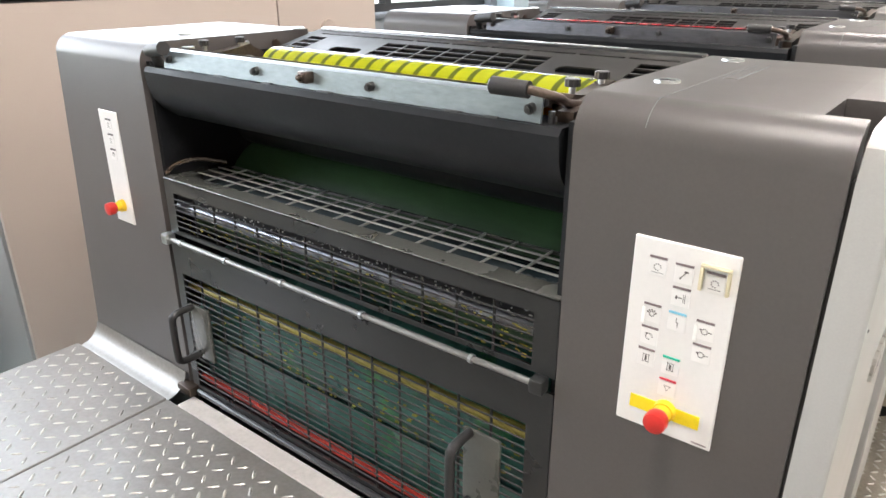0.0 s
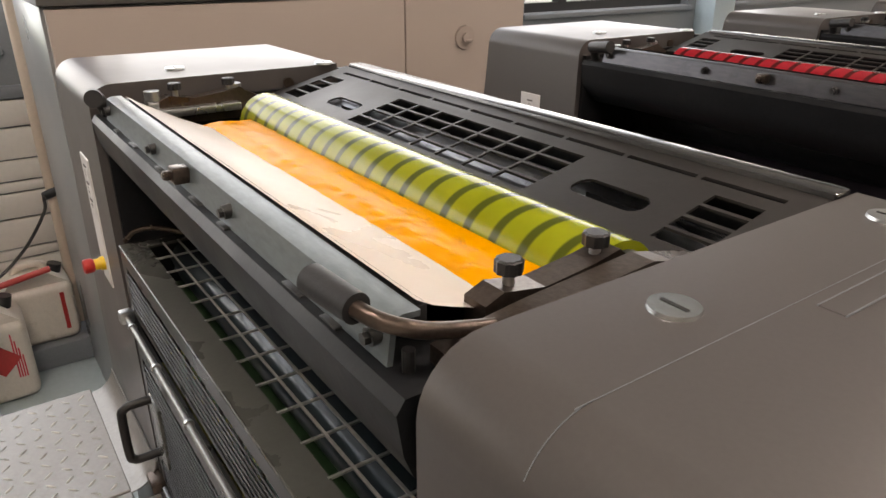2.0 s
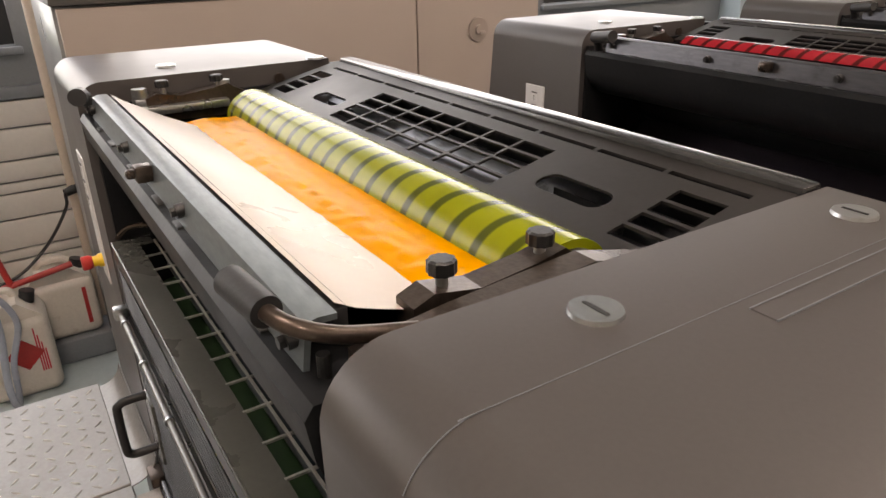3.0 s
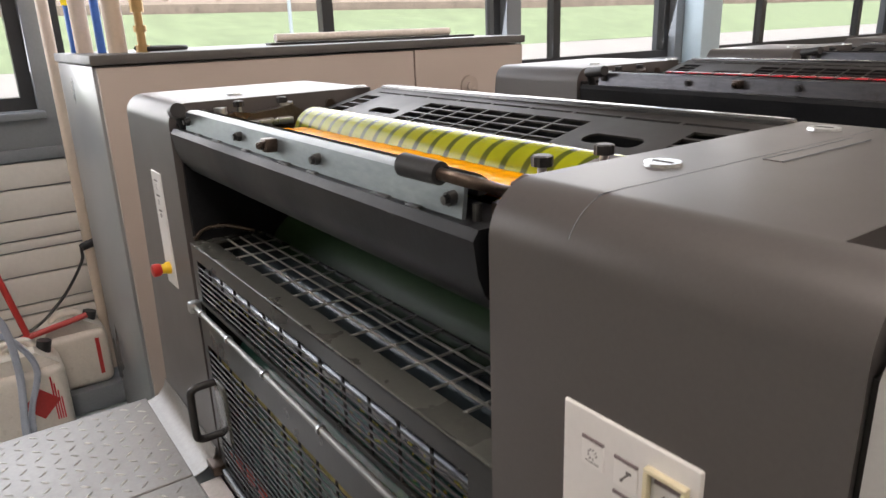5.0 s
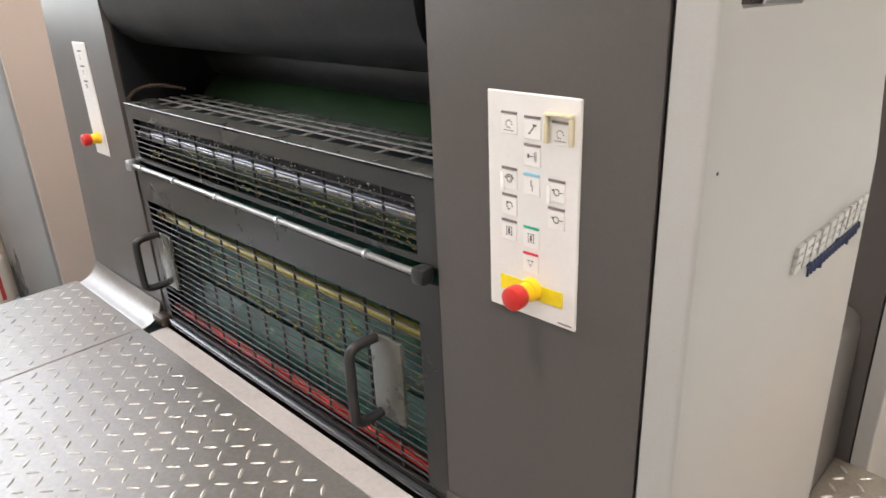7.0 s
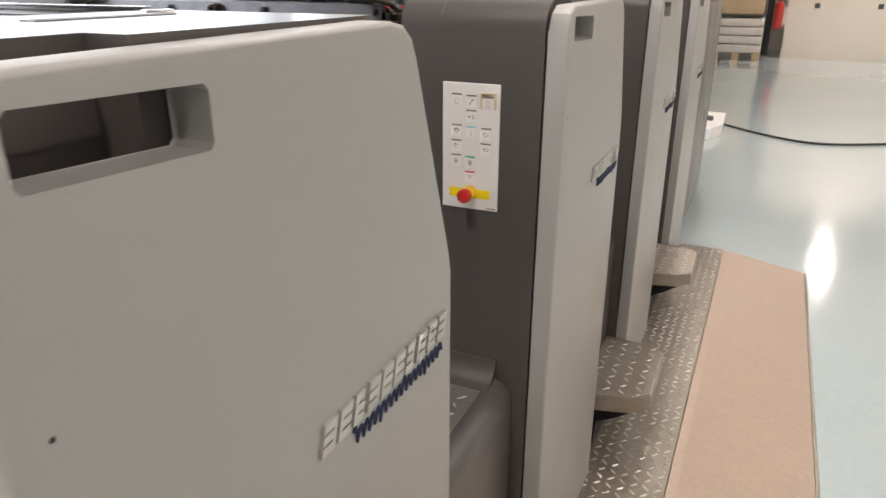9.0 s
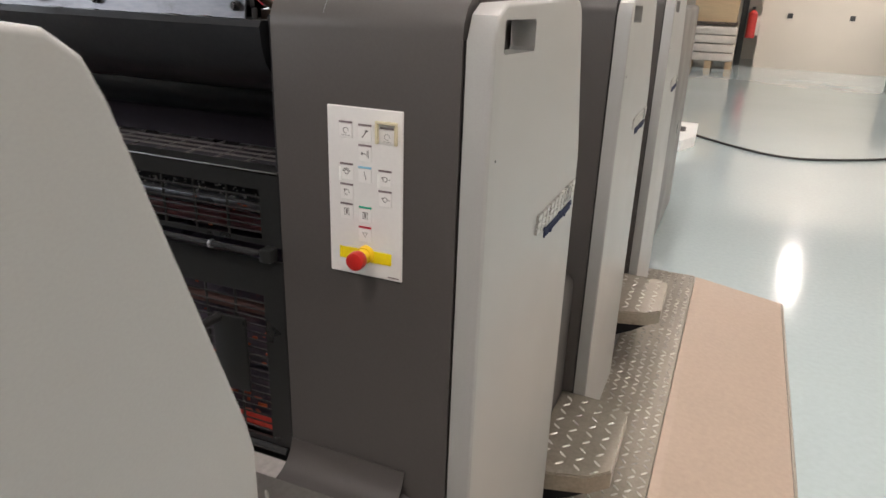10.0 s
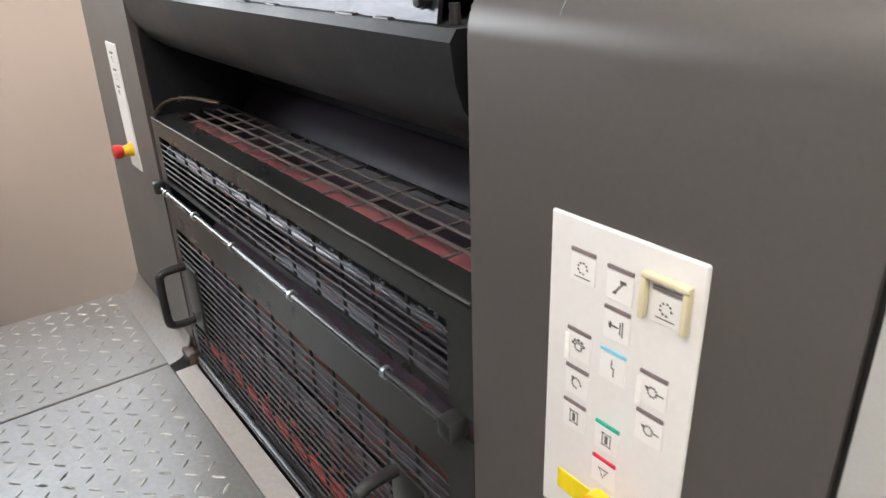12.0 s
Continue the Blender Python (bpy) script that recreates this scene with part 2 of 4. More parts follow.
BLANKETG = mat("teal_green_blanket", (0.036, 0.125, 0.105), 0.28, vary=0.55, scale=4, fine=40, stretch=(0.8, 1, 1), coat=0.3, dirt=(0.07, 0.30, 0.05), dirt_amount=0.85)
BLANKETM = mat("violet_blanket", (0.075, 0.062, 0.085), 0.28, vary=0.5, scale=4, fine=40, stretch=(0.8, 1, 1), coat=0.3, dirt=(0.2, 0.05, 0.04), dirt_amount=0.5)
BRASSBAR = mat("yellowed_brass_bar", (0.30, 0.25, 0.05), 0.35, 0.3, vary=0.25, scale=10)
DULLBAR = mat("dull_red_bar", (0.12, 0.06, 0.05), 0.35, 0.3, vary=0.25, scale=10)
INKSTAIN = (mat("dried_yellow_ink", (0.34, 0.30, 0.03), 0.4, vary=0.3), mat("dried_red_ink", (0.48, 0.085, 0.03), 0.4, vary=0.3))
REDBARM = mat("red_safety_bar", (0.62, 0.05, 0.035), 0.4, vary=0.3, scale=12, dirt=(0.55, 0.16, 0.05), dirt_amount=0.7)

GLASS = bpy.data.materials.new("window_glass")
GLASS.use_nodes = True
gb = GLASS.node_tree.nodes["Principled BSDF"]
gb.inputs["Transmission Weight"].default_value, gb.inputs["Roughness"].default_value, gb.inputs["IOR"].default_value = 1.0, 0.02, 1.05

LAMPGLOW = bpy.data.materials.new("lamp_diffuser_glow")
LAMPGLOW.use_nodes = True
lb = LAMPGLOW.node_tree.nodes["Principled BSDF"]
lb.inputs["Emission Color"].default_value, lb.inputs["Emission Strength"].default_value = (1.0, 0.93, 0.82, 1), 5.5

# ---------------------------------------------------------------- mesh helpers
BASE = {}


def thing(name, base, label, category, group="", kind=""):
    o = new(name)
    o.location = base
    BASE[o] = Vector(base)
    return tagged(o, label, category, group, kind)


def finish(bm, smooth):
    bmesh.ops.recalc_face_normals(bm, faces=bm.faces)
    if smooth:
        for f in bm.faces:
            f.smooth = True
        for e in bm.edges:
            e.smooth = len(e.link_faces) == 2 and e.calc_face_angle(0) < radians(smooth)


def part(name, bm, material, parent=None, label="", smooth=35, kind=""):
    """Link a bmesh, given in world metres, as one mesh object under a thing or a part."""
    finish(bm, smooth)
    b = BASE.get(parent, Vector())
    bmesh.ops.translate(bm, vec=-b, verts=bm.verts)
    me = bpy.data.meshes.new(name)
    bm.to_mesh(me)
    bm.free()
    me.materials.append(material)
    o = new(name, me)
    if parent:
        o.parent = parent
    BASE[o] = b
    if label:
        o["label"] = label
    if kind:
        o["kind"] = kind
    return o


def again(ob, offset, parent=None):
    """Another piece on the same mesh, shifted by offset."""
    o = ob.copy()
    scene.collection.objects.link(o)
    o.parent = parent or ob.parent
    o.location = ob.location + Vector(offset)
    BASE[o] = BASE[ob]
    return o


def solo(name, bm, material, label, category, smooth=35, group="", kind=""):
    return tagged(part(name, bm, material, None, "", smooth), label, category, group, kind)


def B():
    return bmesh.new()


def box(bm, x0, x1, y0, y1, z0, z1, bevel=0.0, seg=2):
    r = bmesh.ops.create_cube(bm, size=1)
    vs = r["verts"]
    bmesh.ops.scale(bm, vec=(x1 - x0, y1 - y0, z1 - z0), verts=vs)
    bmesh.ops.translate(bm, vec=((x0 + x1) / 2, (y0 + y1) / 2, (z0 + z1) / 2), verts=vs)
    if bevel:
        es = list({e for v in vs for e in v.link_edges})
        bmesh.ops.bevel(bm, geom=es, offset=bevel, segments=seg, affect="EDGES", profile=0.5)
    return bm


def prism(bm, pts, axis, a, b):
    """Extrude a closed outline along an axis; the outline holds the two other coordinates in x, y, z order."""
    def at(p, q):
        return {"x": (q, p[0], p[1]), "y": (p[0], q, p[1]), "z": (p[0], p[1], q)}[axis]
    v0 = [bm.verts.new(at(p, a)) for p in pts]
    v1 = [bm.verts.new(at(p, b)) for p in pts]
    n = len(pts)
    bm.faces.new(v0)
    bm.faces.new(v1[::-1])
    for i in range(n):
        bm.faces.new((v0[i], v0[(i + 1) % n], v1[(i + 1) % n], v1[i]))
    return bm


def arc(cx, cy, r, a0, a1, n=8):
    return [(cx + r * math.cos(radians(a0 + (a1 - a0) * i / n)), cy + r * math.sin(radians(a0 + (a1 - a0) * i / n))) for i in range(n + 1)]


def strip(bm, pts, axis, a, b, thick):
    """A bent sheet: an open outline given thickness and extruded."""
    ps = [Vector(p) for p in pts]
    off = []
    for i, p in enumerate(ps):
        d = (ps[min(i + 1, len(ps) - 1)] - ps[max(i - 1, 0)]).normalized()
        off.append(p + Vector((-d.y, d.x)) * thick)
    return prism(bm, [tuple(p) for p in ps] + [tuple(p) for p in off[::-1]], axis, a, b)


def cyl(bm, p, q, r, r2=None, seg=20):
    p, q = Vector(p), Vector(q)
    d = q - p
    m = Matrix.Translation((p + q) / 2) @ d.to_track_quat("Z", "Y").to_matrix().to_4x4()
    bmesh.ops.create_cone(bm, cap_ends=True, segments=seg, radius1=r, radius2=r if r2 is None else r2, depth=d.length, matrix=m)
    return bm


def tube(bm, pts, r, seg=10, close=True):
    ps = [Vector(p) for p in pts]
    rings = []
    side = None
    for i, p in enumerate(ps):
        d = (ps[min(i + 1, len(ps) - 1)] - ps[max(i - 1, 0)]).normalized()
        if side is None:
            side = d.orthogonal().normalized()
        side = (side - d * side.dot(d)).normalized()
        up = d.cross(side)
        rings.append([bm.verts.new(p + (side * math.cos(2 * math.pi * k / seg) + up * math.sin(2 * math.pi * k / seg)) * r) for k in range(seg)])
    for a, b in zip(rings, rings[1:]):
        for k in range(seg):
            bm.faces.new((a[k], a[(k + 1) % seg], b[(k + 1) % seg], b[k]))
    if close:
        bm.faces.new(rings[0][::-1])
        bm.faces.new(rings[-1])
    return bm


def soft_path(pts, n=6):
    """Catmull-Rom points through a path."""
    ps = [Vector(p) for p in pts]
    ps = [2 * ps[0] - ps[1]] + ps + [2 * ps[-1] - ps[-2]]
    out = []
    for i in range(1, len(ps) - 2):
        a, b, c, d = ps[i - 1:i + 3]
        for k in range(n):
            t = k / n
            out.append(0.5 * (2 * b + (c - a) * t + (2 * a - 5 * b + 4 * c - d) * t * t + (3 * b - a - 3 * c + d) * t ** 3))
    return out + [ps[-2]]


def pierced(bm, u0, u1, v0, v1, holes, put, thick):
    """A sheet with rectangular holes (u0, u1, v0, v1, corner). put(u, v, w) gives the place."""
    us = sorted({u0, u1, *(h[0] for h in holes), *(h[1] for h in holes)})
    vs = sorted({v0, v1, *(h[2] for h in holes), *(h[3] for h in holes)})
    made = {}

    def vert(u, v):
        k = (round(u, 5), round(v, 5))
        if k not in made:
            made[k] = bm.verts.new(put(u, v, 0))
        return made[k]
    faces = []
    for a, b in zip(us, us[1:]):
        for c, d in zip(vs, vs[1:]):
            mu, mv = (a + b) / 2, (c + d) / 2
            if not any(h[0] < mu < h[1] and h[2] < mv < h[3] for h in holes):
                faces.append(bm.faces.new((vert(a, c), vert(b, c), vert(b, d), vert(a, d))))
    for h in holes:
        r = h[4] if len(h) > 4 else 0
        if r:
            for cu, cv, su, sv in ((h[0], h[2], 1, 1), (h[1], h[2], -1, 1), (h[1], h[3], -1, -1), (h[0], h[3], 1, -1)):
                rim = [vert(cu + su * r * (1 - math.sin(radians(a))), cv + sv * r * (1 - math.cos(radians(a)))) for a in (0, 22.5, 45, 67.5, 90)]
                for p, q in zip(rim, rim[1:]):
                    faces.append(bm.faces.new((vert(cu, cv), p, q)))
    ext = bmesh.ops.extrude_face_region(bm, geom=faces)
    w = Vector(put(0, 0, thick)) - Vector(put(0, 0, 0))
    bmesh.ops.translate(bm, vec=w, verts=[g for g in ext["geom"] if isinstance(g, bmesh.types.BMVert)])
    return bm


def diamonds(name, x0, x1, y0, y1, z, material, parent, pitch=0.03, length=0.024, width=0.0062, high=0.0016):
    """The raised lozenges of tread plate as one mesh."""
    verts, faces = [], []
    nx, ny = int((x1 - x0) / pitch), int((y1 - y0) / pitch)
    ring = [(math.cos(a) * abs(math.cos(a)) ** 0.3, math.sin(a)) for a in [i * math.pi / 4 for i in range(8)]]
    for i in range(nx):
        for j in range(ny):
            cx, cy = x0 + (i + 0.5) * (x1 - x0) / nx, y0 + (j + 0.5) * (y1 - y0) / ny
            a = radians(45 if (i + j) % 2 else -45)
            c, s = math.cos(a), math.sin(a)
            n = len(verts)
            for u, v in ring:
                px, py = u * length / 2, v * width / 2
                verts.append((cx + c * px - s * py, cy + s * px + c * py, z))
            for u, v in ring:
                px, py = u * length * 0.36, v * width * 0.22
                verts.append((cx + c * px - s * py, cy + s * px + c * py, z + high))
            for k in range(8):
                faces.append((n + k, n + (k + 1) % 8, n + 8 + (k + 1) % 8, n + 8 + k))
            faces.append(tuple(range(n + 8, n + 16)))
    me = bpy.data.meshes.new(name)
    b = BASE.get(parent, Vector())
    me.from_pydata([tuple(Vector(v) - b) for v in verts], [], faces)
    me.materials.append(material)
    for p in me.polygons:
        p.use_smooth = True
    o = new(name, me)
    o.parent = parent
    BASE[o] = b
    o["kind"] = "stuff"
    return o


# ---------------------------------------------------------------- the room
FLOOR_Z = 0.0
solo("floor", box(B(), -3.2, 7.0, -4.0, 18.0, -0.2, FLOOR_Z), EPOXY, "glossy pale blue-grey epoxy shop floor", "floor", 0, kind="structure")
solo("ceiling", box(B(), -3.4, 7.2, -4.2, 18.2, 3.9, 4.1), CEIL, "plain pale ceiling above the press hall", "ceiling", 0, kind="structure")
solo("wall_east", box(B(), 7.0, 7.2, -4.2, 18.2, -0.2, 3.9), PLASTER, "plain warm white plastered hall wall", "wall", 0, kind="structure")
solo("wall_south", box(B(), -3.2, 7.0, -4.2, -4.0, -0.2, 3.9), PLASTER, "plain warm white plastered hall wall", "wall", 0, kind="structure")
solo("wall_north", box(B(), -3.2, 7.0, 18.0, 18.2, -0.2, 3.9), PLASTER, "warm white far wall of the hall", "wall", 0, kind="structure")

WX = -3.2
MULLIONS = {2: [2.01], 3: [3.588], 4: [5.89, 7.5]}
WINDOWS = [(-3.2, -1.3), (-1.1, 0.67), (0.76, 3.13), (3.24, 4.70), (5.2, 8.2), (8.6, 11.6), (12.0, 15.0)]
SILL, HEAD = 1.22, 2.75
wall = solo("wall_west", pierced(B(), -4.2, 18.2, -0.2, 3.9, [(a, b, SILL, HEAD) for a, b in WINDOWS], lambda u, v, w: (WX - w, u, v), 0.2), GREYBAND,
            "grey window wall with a band of large windows", "wall", 0, kind="structure")
for k, (a, b) in enumerate(WINDOWS):
    w = thing("window_%d" % (k + 1), (WX - 0.1, (a + b) / 2, SILL), "large black-framed window onto a lawn", "window", "hall windows", "structure")
    part("window_frame", pierced(B(), a, b, SILL, HEAD, [(a + 0.05, b - 0.05, SILL + 0.05, HEAD - 0.05)], lambda u, v, t: (WX - 0.06 - t, u, v), 0.06), WINFRAME, w, "black metal frame", 0)
    cuts = [a + 0.05, *MULLIONS.get(k, [(a + b) / 2]), b - 0.05]
    for c in cuts[1:-1]:
        part("mullion", box(B(), WX - 0.115, WX - 0.055, c - 0.03, c + 0.03, SILL + 0.05, HEAD - 0.05), WINFRAME, w)
    for c, d in zip(cuts, cuts[1:]):
        p = part("pane", box(B(), WX - 0.094, WX - 0.088, c, d, SILL + 0.05, HEAD - 0.05), GLASS, w, "", 0)
        p.visible_shadow = False
    part("window_sill", box(B(), WX - 0.05, WX + 0.03, a - 0.02, b + 0.02, SILL - 0.03, SILL - 0.002, 0.004), GREYBAND, w)
solo("wall_post", box(B(), WX + 0.002, WX + 0.16, 4.78, 5.0, 0, 3.9, 0.006), POST, "pale blue steel post between the windows", "post", group="wall posts")
solo("wall_post", box(B(), WX + 0.002, WX + 0.05, 5.0, 5.14, 0, 3.9, 0.006), BEIGE, "beige boxed pipe beside the steel post", "post", group="wall posts")

# ribbed white panelling under the window
ribs = [0.125, 0.045, 0.105, 0.085, 0.045, 0.125, 0.105, 0.045, 0.085, 0.125, 0.105]
z = 0.03
for h in ribs:
    if z + h > 1.04:
        break
    tagged(part("wall_board", box(B(), WX + 0.001, WX + 0.022, -3.9, 0.95, z + 0.003, z + h - 0.003, 0.006), WALLW, wall))
    z += h
solo("trim", box(B(), WX + 0.001, WX + 0.03, -3.9, 0.95, z + 0.004, z + 0.05, 0.004), GREYBAND, "grey ledge above white wall boards", "trim", kind="structure")

# ceiling lamps
for lx, ly in LAMPS:
    t = thing("ceiling_light", (lx, ly, 3.9), "long white ceiling light, switched on", "lamp", "ceiling lights")
    part("housing", box(B(), lx - 0.15, lx + 0.15, ly - 0.8, ly + 0.8, 3.84, 3.9, 0.008), COVER, t)
    part("diffuser", box(B(), lx - 0.07, lx + 0.07, ly - 0.77, ly + 0.77, 3.815, 3.838, 0.006), LAMPGLOW, t, "glowing white diffuser")

# outside
solo("ground", box(B(), -400, WX - 0.2, -400, 400, -0.6, -0.3), ASPHALT, "pale paved ground outside the hall", "ground", 0, kind="structure")
bmL = B()
nl = 24
rows_l = [[bmL.verts.new((-49 - 13 * j / nl, -60 + 210 * i / nl, -0.29 + 3.5 * (j / nl) ** 0.9 + 0.12 * noise.noise((i * 0.4, j * 0.3, 0)))) for i in range(nl + 1)] for j in range(nl + 1)]
for j in range(nl):
    for i in range(nl):
        bmL.faces.new((rows_l[j][i], rows_l[j][i + 1], rows_l[j + 1][i + 1], rows_l[j + 1][i]))
solo("lawn", bmL, GRASS, "green grass bank rising outside the windows", "lawn", 180, kind="structure")
# added backdrop: its own emission stands in for bright overcast haze
HAZE = bpy.data.materials.new("glowing_overcast_backdrop")
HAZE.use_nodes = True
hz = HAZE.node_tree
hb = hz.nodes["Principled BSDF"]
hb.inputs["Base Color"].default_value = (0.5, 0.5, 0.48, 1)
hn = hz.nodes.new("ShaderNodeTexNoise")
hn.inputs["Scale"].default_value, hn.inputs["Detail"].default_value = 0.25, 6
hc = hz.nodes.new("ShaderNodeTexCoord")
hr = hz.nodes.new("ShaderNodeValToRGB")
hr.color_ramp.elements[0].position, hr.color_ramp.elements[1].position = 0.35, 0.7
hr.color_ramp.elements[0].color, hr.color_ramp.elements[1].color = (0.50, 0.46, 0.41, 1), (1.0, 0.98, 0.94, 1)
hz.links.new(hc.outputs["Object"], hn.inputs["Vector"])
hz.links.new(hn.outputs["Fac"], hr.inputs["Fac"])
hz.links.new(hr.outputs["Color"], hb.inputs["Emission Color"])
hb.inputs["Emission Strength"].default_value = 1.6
solo("backdrop", box(B(), -91, -90, -160, 240, -0.6, 40), HAZE, "glowing pale backdrop standing in for the hazy distance", "backdrop", 0, kind="structure")

for ty in (9.0, 17.5, 22.0, 27.0, 33.5, 41.0, 52.0, 60.0, 73.0):
    rt_ = random.Random(int(ty * 10))
    tr = thing("tree", (-64.0, ty, 3.0), "bare pale-trunked tree behind the lawn", "tree", "far trees")
    part("trunk", tube(B(), soft_path([(-64, ty, 2.9), (-64.1, ty + 0.1, 6), (-64, ty + rt_.uniform(-0.4, 0.4), 11), (-64, ty + rt_.uniform(-0.6, 0.6), 15)], 4), 0.26, 10), HEDGE, tr)
    for q in range(9):
        z0, a = rt_.uniform(5.5, 13), rt_.uniform(0, 6.28)
        ln = rt_.uniform(2.0, 4.0)
        part("limb", cyl(B(), (-64, ty, z0), (-64 + ln * math.cos(a), ty + ln * math.sin(a), z0 + ln * 0.8), 0.10, 0.03, 6), HEDGE, tr)
solo("hedge_bank", prism(B(), [(-63.2, 2.6), (-63.0, 4.0), (-64.5, 4.5), (-66, 4.2), (-66, 0)], "y", -60, 150), HEDGE, "brown leafless hedge along the top of the lawn", "hedge", 0, kind="structure")
solo("sign_post", cyl(B(), (-22, 10.1, -0.3), (-22, 10.1, 3.2), 0.06, seg=12), POST, "slim pale post standing on the paved yard", "post")

# ---------------------------------------------------------------- lower platform, ramp, steps
plat = thing("platform", (0.06, 2.0, 0.0), "low aluminium tread platform along the press", "platform", kind="structure")
part("platform_deck", box(B(), -0.30, 0.17, -1.5, 4.25, 0.0, 0.080, 0.004), TREADLOW, plat)
diamonds("tread_pattern", -0.06, 0.168, 0.9, 4.24, 0.080, STUD, plat, 0.032, 0.027, 0.008, 0.0028)
rp = thing("ramp", (0.37, 1.4, 0.0), "worn brown sheet-metal ramp beside the platform", "ramp")
for ya, yb in ((-1.5, 1.32), (1.322, 4.25)):
    part("ramp_sheet", prism(B(), [(0.172, 0.001), (0.172, 0.074), (0.20, 0.072), (0.566, 0.015), (0.566, 0.001)], "y", ya, yb), RAMP, rp, "", 0)
part("edge_trim", prism(B(), [(0.567, 0.001), (0.567, 0.017), (0.575, 0.015), (0.581, 0.001)], "y", -1.5, 4.25), TREADLOW, rp, "thin metal edge trim", 0)

# ---------------------------------------------------------------- the printing units
HX0, HX1 = -0.337, -0.0760      # operator housing
DX0, DX1 = -1.487, -1.182      # drive-side housing
OX0, OX1 = -1.182, -0.337      # the opening between them


def key_symbol(bm, kind, cx, cz, y):
    """Small printed pictogram made of thin plates."""
    def bar(x0, x1, z0, z1):
        mx, mz = (x0 + x1) / 2, (z0 + z1) / 2
        hx, hz = (x1 - x0) / 2, (z1 - z0) / 2
        hx, hz = (hx if hx > 0.0016 else hx * 0.72), (hz if hz > 0.0016 else hz * 0.72)
        box(bm, cx + 0.85 * mx - hx, cx + 0.85 * mx + hx, y - 0.0004, y, cz + 0.85 * mz - hz, cz + 0.85 * mz + hz)

    def ring(r, n=10, gap=0):
        for i in range(n - gap):
            a = 2 * math.pi * i / n
            bar(r * math.cos(a) - 0.0008, r * math.cos(a) + 0.0008, r * math.sin(a) - 0.0008, r * math.sin(a) + 0.0008)
    if kind == "dot_ring":
        ring(0.0042, 9, 1)
        bar(-0.006, 0.006, -0.0075, -0.0068)
    elif kind == "slash":
        for i in range(7):
            bar(-0.004 + i * 0.0011, -0.0024 + i * 0.0011, -0.005 + i * 0.0014, -0.0034 + i * 0.0014)
        bar(0.001, 0.005, 0.003, 0.0055)
        bar(-0.005, -0.002, -0.006, -0.004)
    elif kind == "arrow":
        bar(-0.006, 0.001, -0.0006, 0.0006)
        bar(-0.006, -0.004, -0.002, 0.002)
        bar(0.003, 0.0038, -0.004, 0.004)
        bar(0.005, 0.0058, -0.005, 0.005)
    elif kind == "paw":
        ring(0.0032, 9)
        for i in range(5):
            a = radians(20 + 35 * i)
            bar(0.0055 * math.cos(a) - 0.0012, 0.0055 * math.cos(a) + 0.0012, 0.0055 * math.sin(a) - 0.0012, 0.0055 * math.sin(a) + 0.0012)
    elif kind == "eye":
        ring(0.0036, 10)
        bar(-0.006, -0.0032, 0.001, 0.003)
        bar(0.0035, 0.0085, -0.0004, 0.0006)
    elif kind == "loop":
        ring(0.0042, 12, 2)
        bar(-0.005, -0.002, 0.003, 0.005)
    elif kind == "page":
        bar(-0.004, 0.004, 0.0048, 0.0054)
        bar(-0.004, 0.004, -0.0054, -0.0048)
        bar(-0.004, -0.0034, -0.005, 0.005)
        bar(0.0034, 0.004, -0.005, 0.005)
        bar(-0.0015, 0.0015, -0.003, 0.003)
    elif kind == "bolt":
        bar(-0.001, -0.0002, 0, 0.006)
        bar(-0.001, 0.0018, -0.0006, 0.0003)
        bar(0.001, 0.0018, -0.006, 0)
    elif kind == "tri":
        for i in range(6):
            bar(-0.004 + i * 0.0007, -0.0032 + i * 0.0007, 0.003 - i * 0.0014, 0.004 - i * 0.0014)
            bar(0.0032 - i * 0.0007, 0.004 - i * 0.0007, 0.003 - i * 0.0014, 0.004 - i * 0.0014)
        bar(-0.004, 0.004, 0.0035, 0.0042)


def stop_button(parent, x, z, y, r=0.0175):
    """A mushroom emergency stop on a yellow collar."""
    e = part("emergency_stop", cyl(cyl(B(), (x, y, z), (x, y - 0.008, z), r * 0.98, r * 0.92, 28), (x, y - 0.008, z), (x, y - 0.020, z), r * 0.78, r * 0.70, 28), YELLOWPLASTIC, parent, "red mushroom stop button on a yellow collar")
    bm = B()
    prof = [(0.0, 0.66), (0.004, 0.9), (0.010, 1.0), (0.020, 1.0), (0.024, 0.94), (0.026, 0.75), (0.0265, 0.02)]
    rings = [[bm.verts.new((x + r * k * math.cos(a), y - 0.016 - d * 0.72, z + r * k * math.sin(a))) for a in [2 * math.pi * i / 28 for i in range(28)]] for d, k in prof]
    for p, q in zip(rings, rings[1:]):
        for i in range(28):
            bm.faces.new((p[i], p[(i + 1) % 28], q[(i + 1) % 28], q[i]))
    bm.faces.new(rings[-1])
    bm.faces.new(rings[0][::-1])
    return e, bm


KEYPAD = [(0.255, 0.145, "dot_ring", KEYBAR), (0.51, 0.152, "slash", KEYBAR), (0.80, 0.157, "dot_ring", KEYBAR), (0.51, 0.266, "arrow", KEYBAR),
          (0.255, 0.384, "paw", KEYBAR), (0.505, 0.392, "bolt", BLUEBAR), (0.775, 0.397, "eye", KEYBAR), (0.255, 0.504, "loop", KEYBAR),
          (0.775, 0.516, "eye", KEYBAR), (0.25, 0.622, "page", KEYBAR), (0.505, 0.629, "page", GREENBAR), (0.50, 0.750, "tri", REDBAR)]


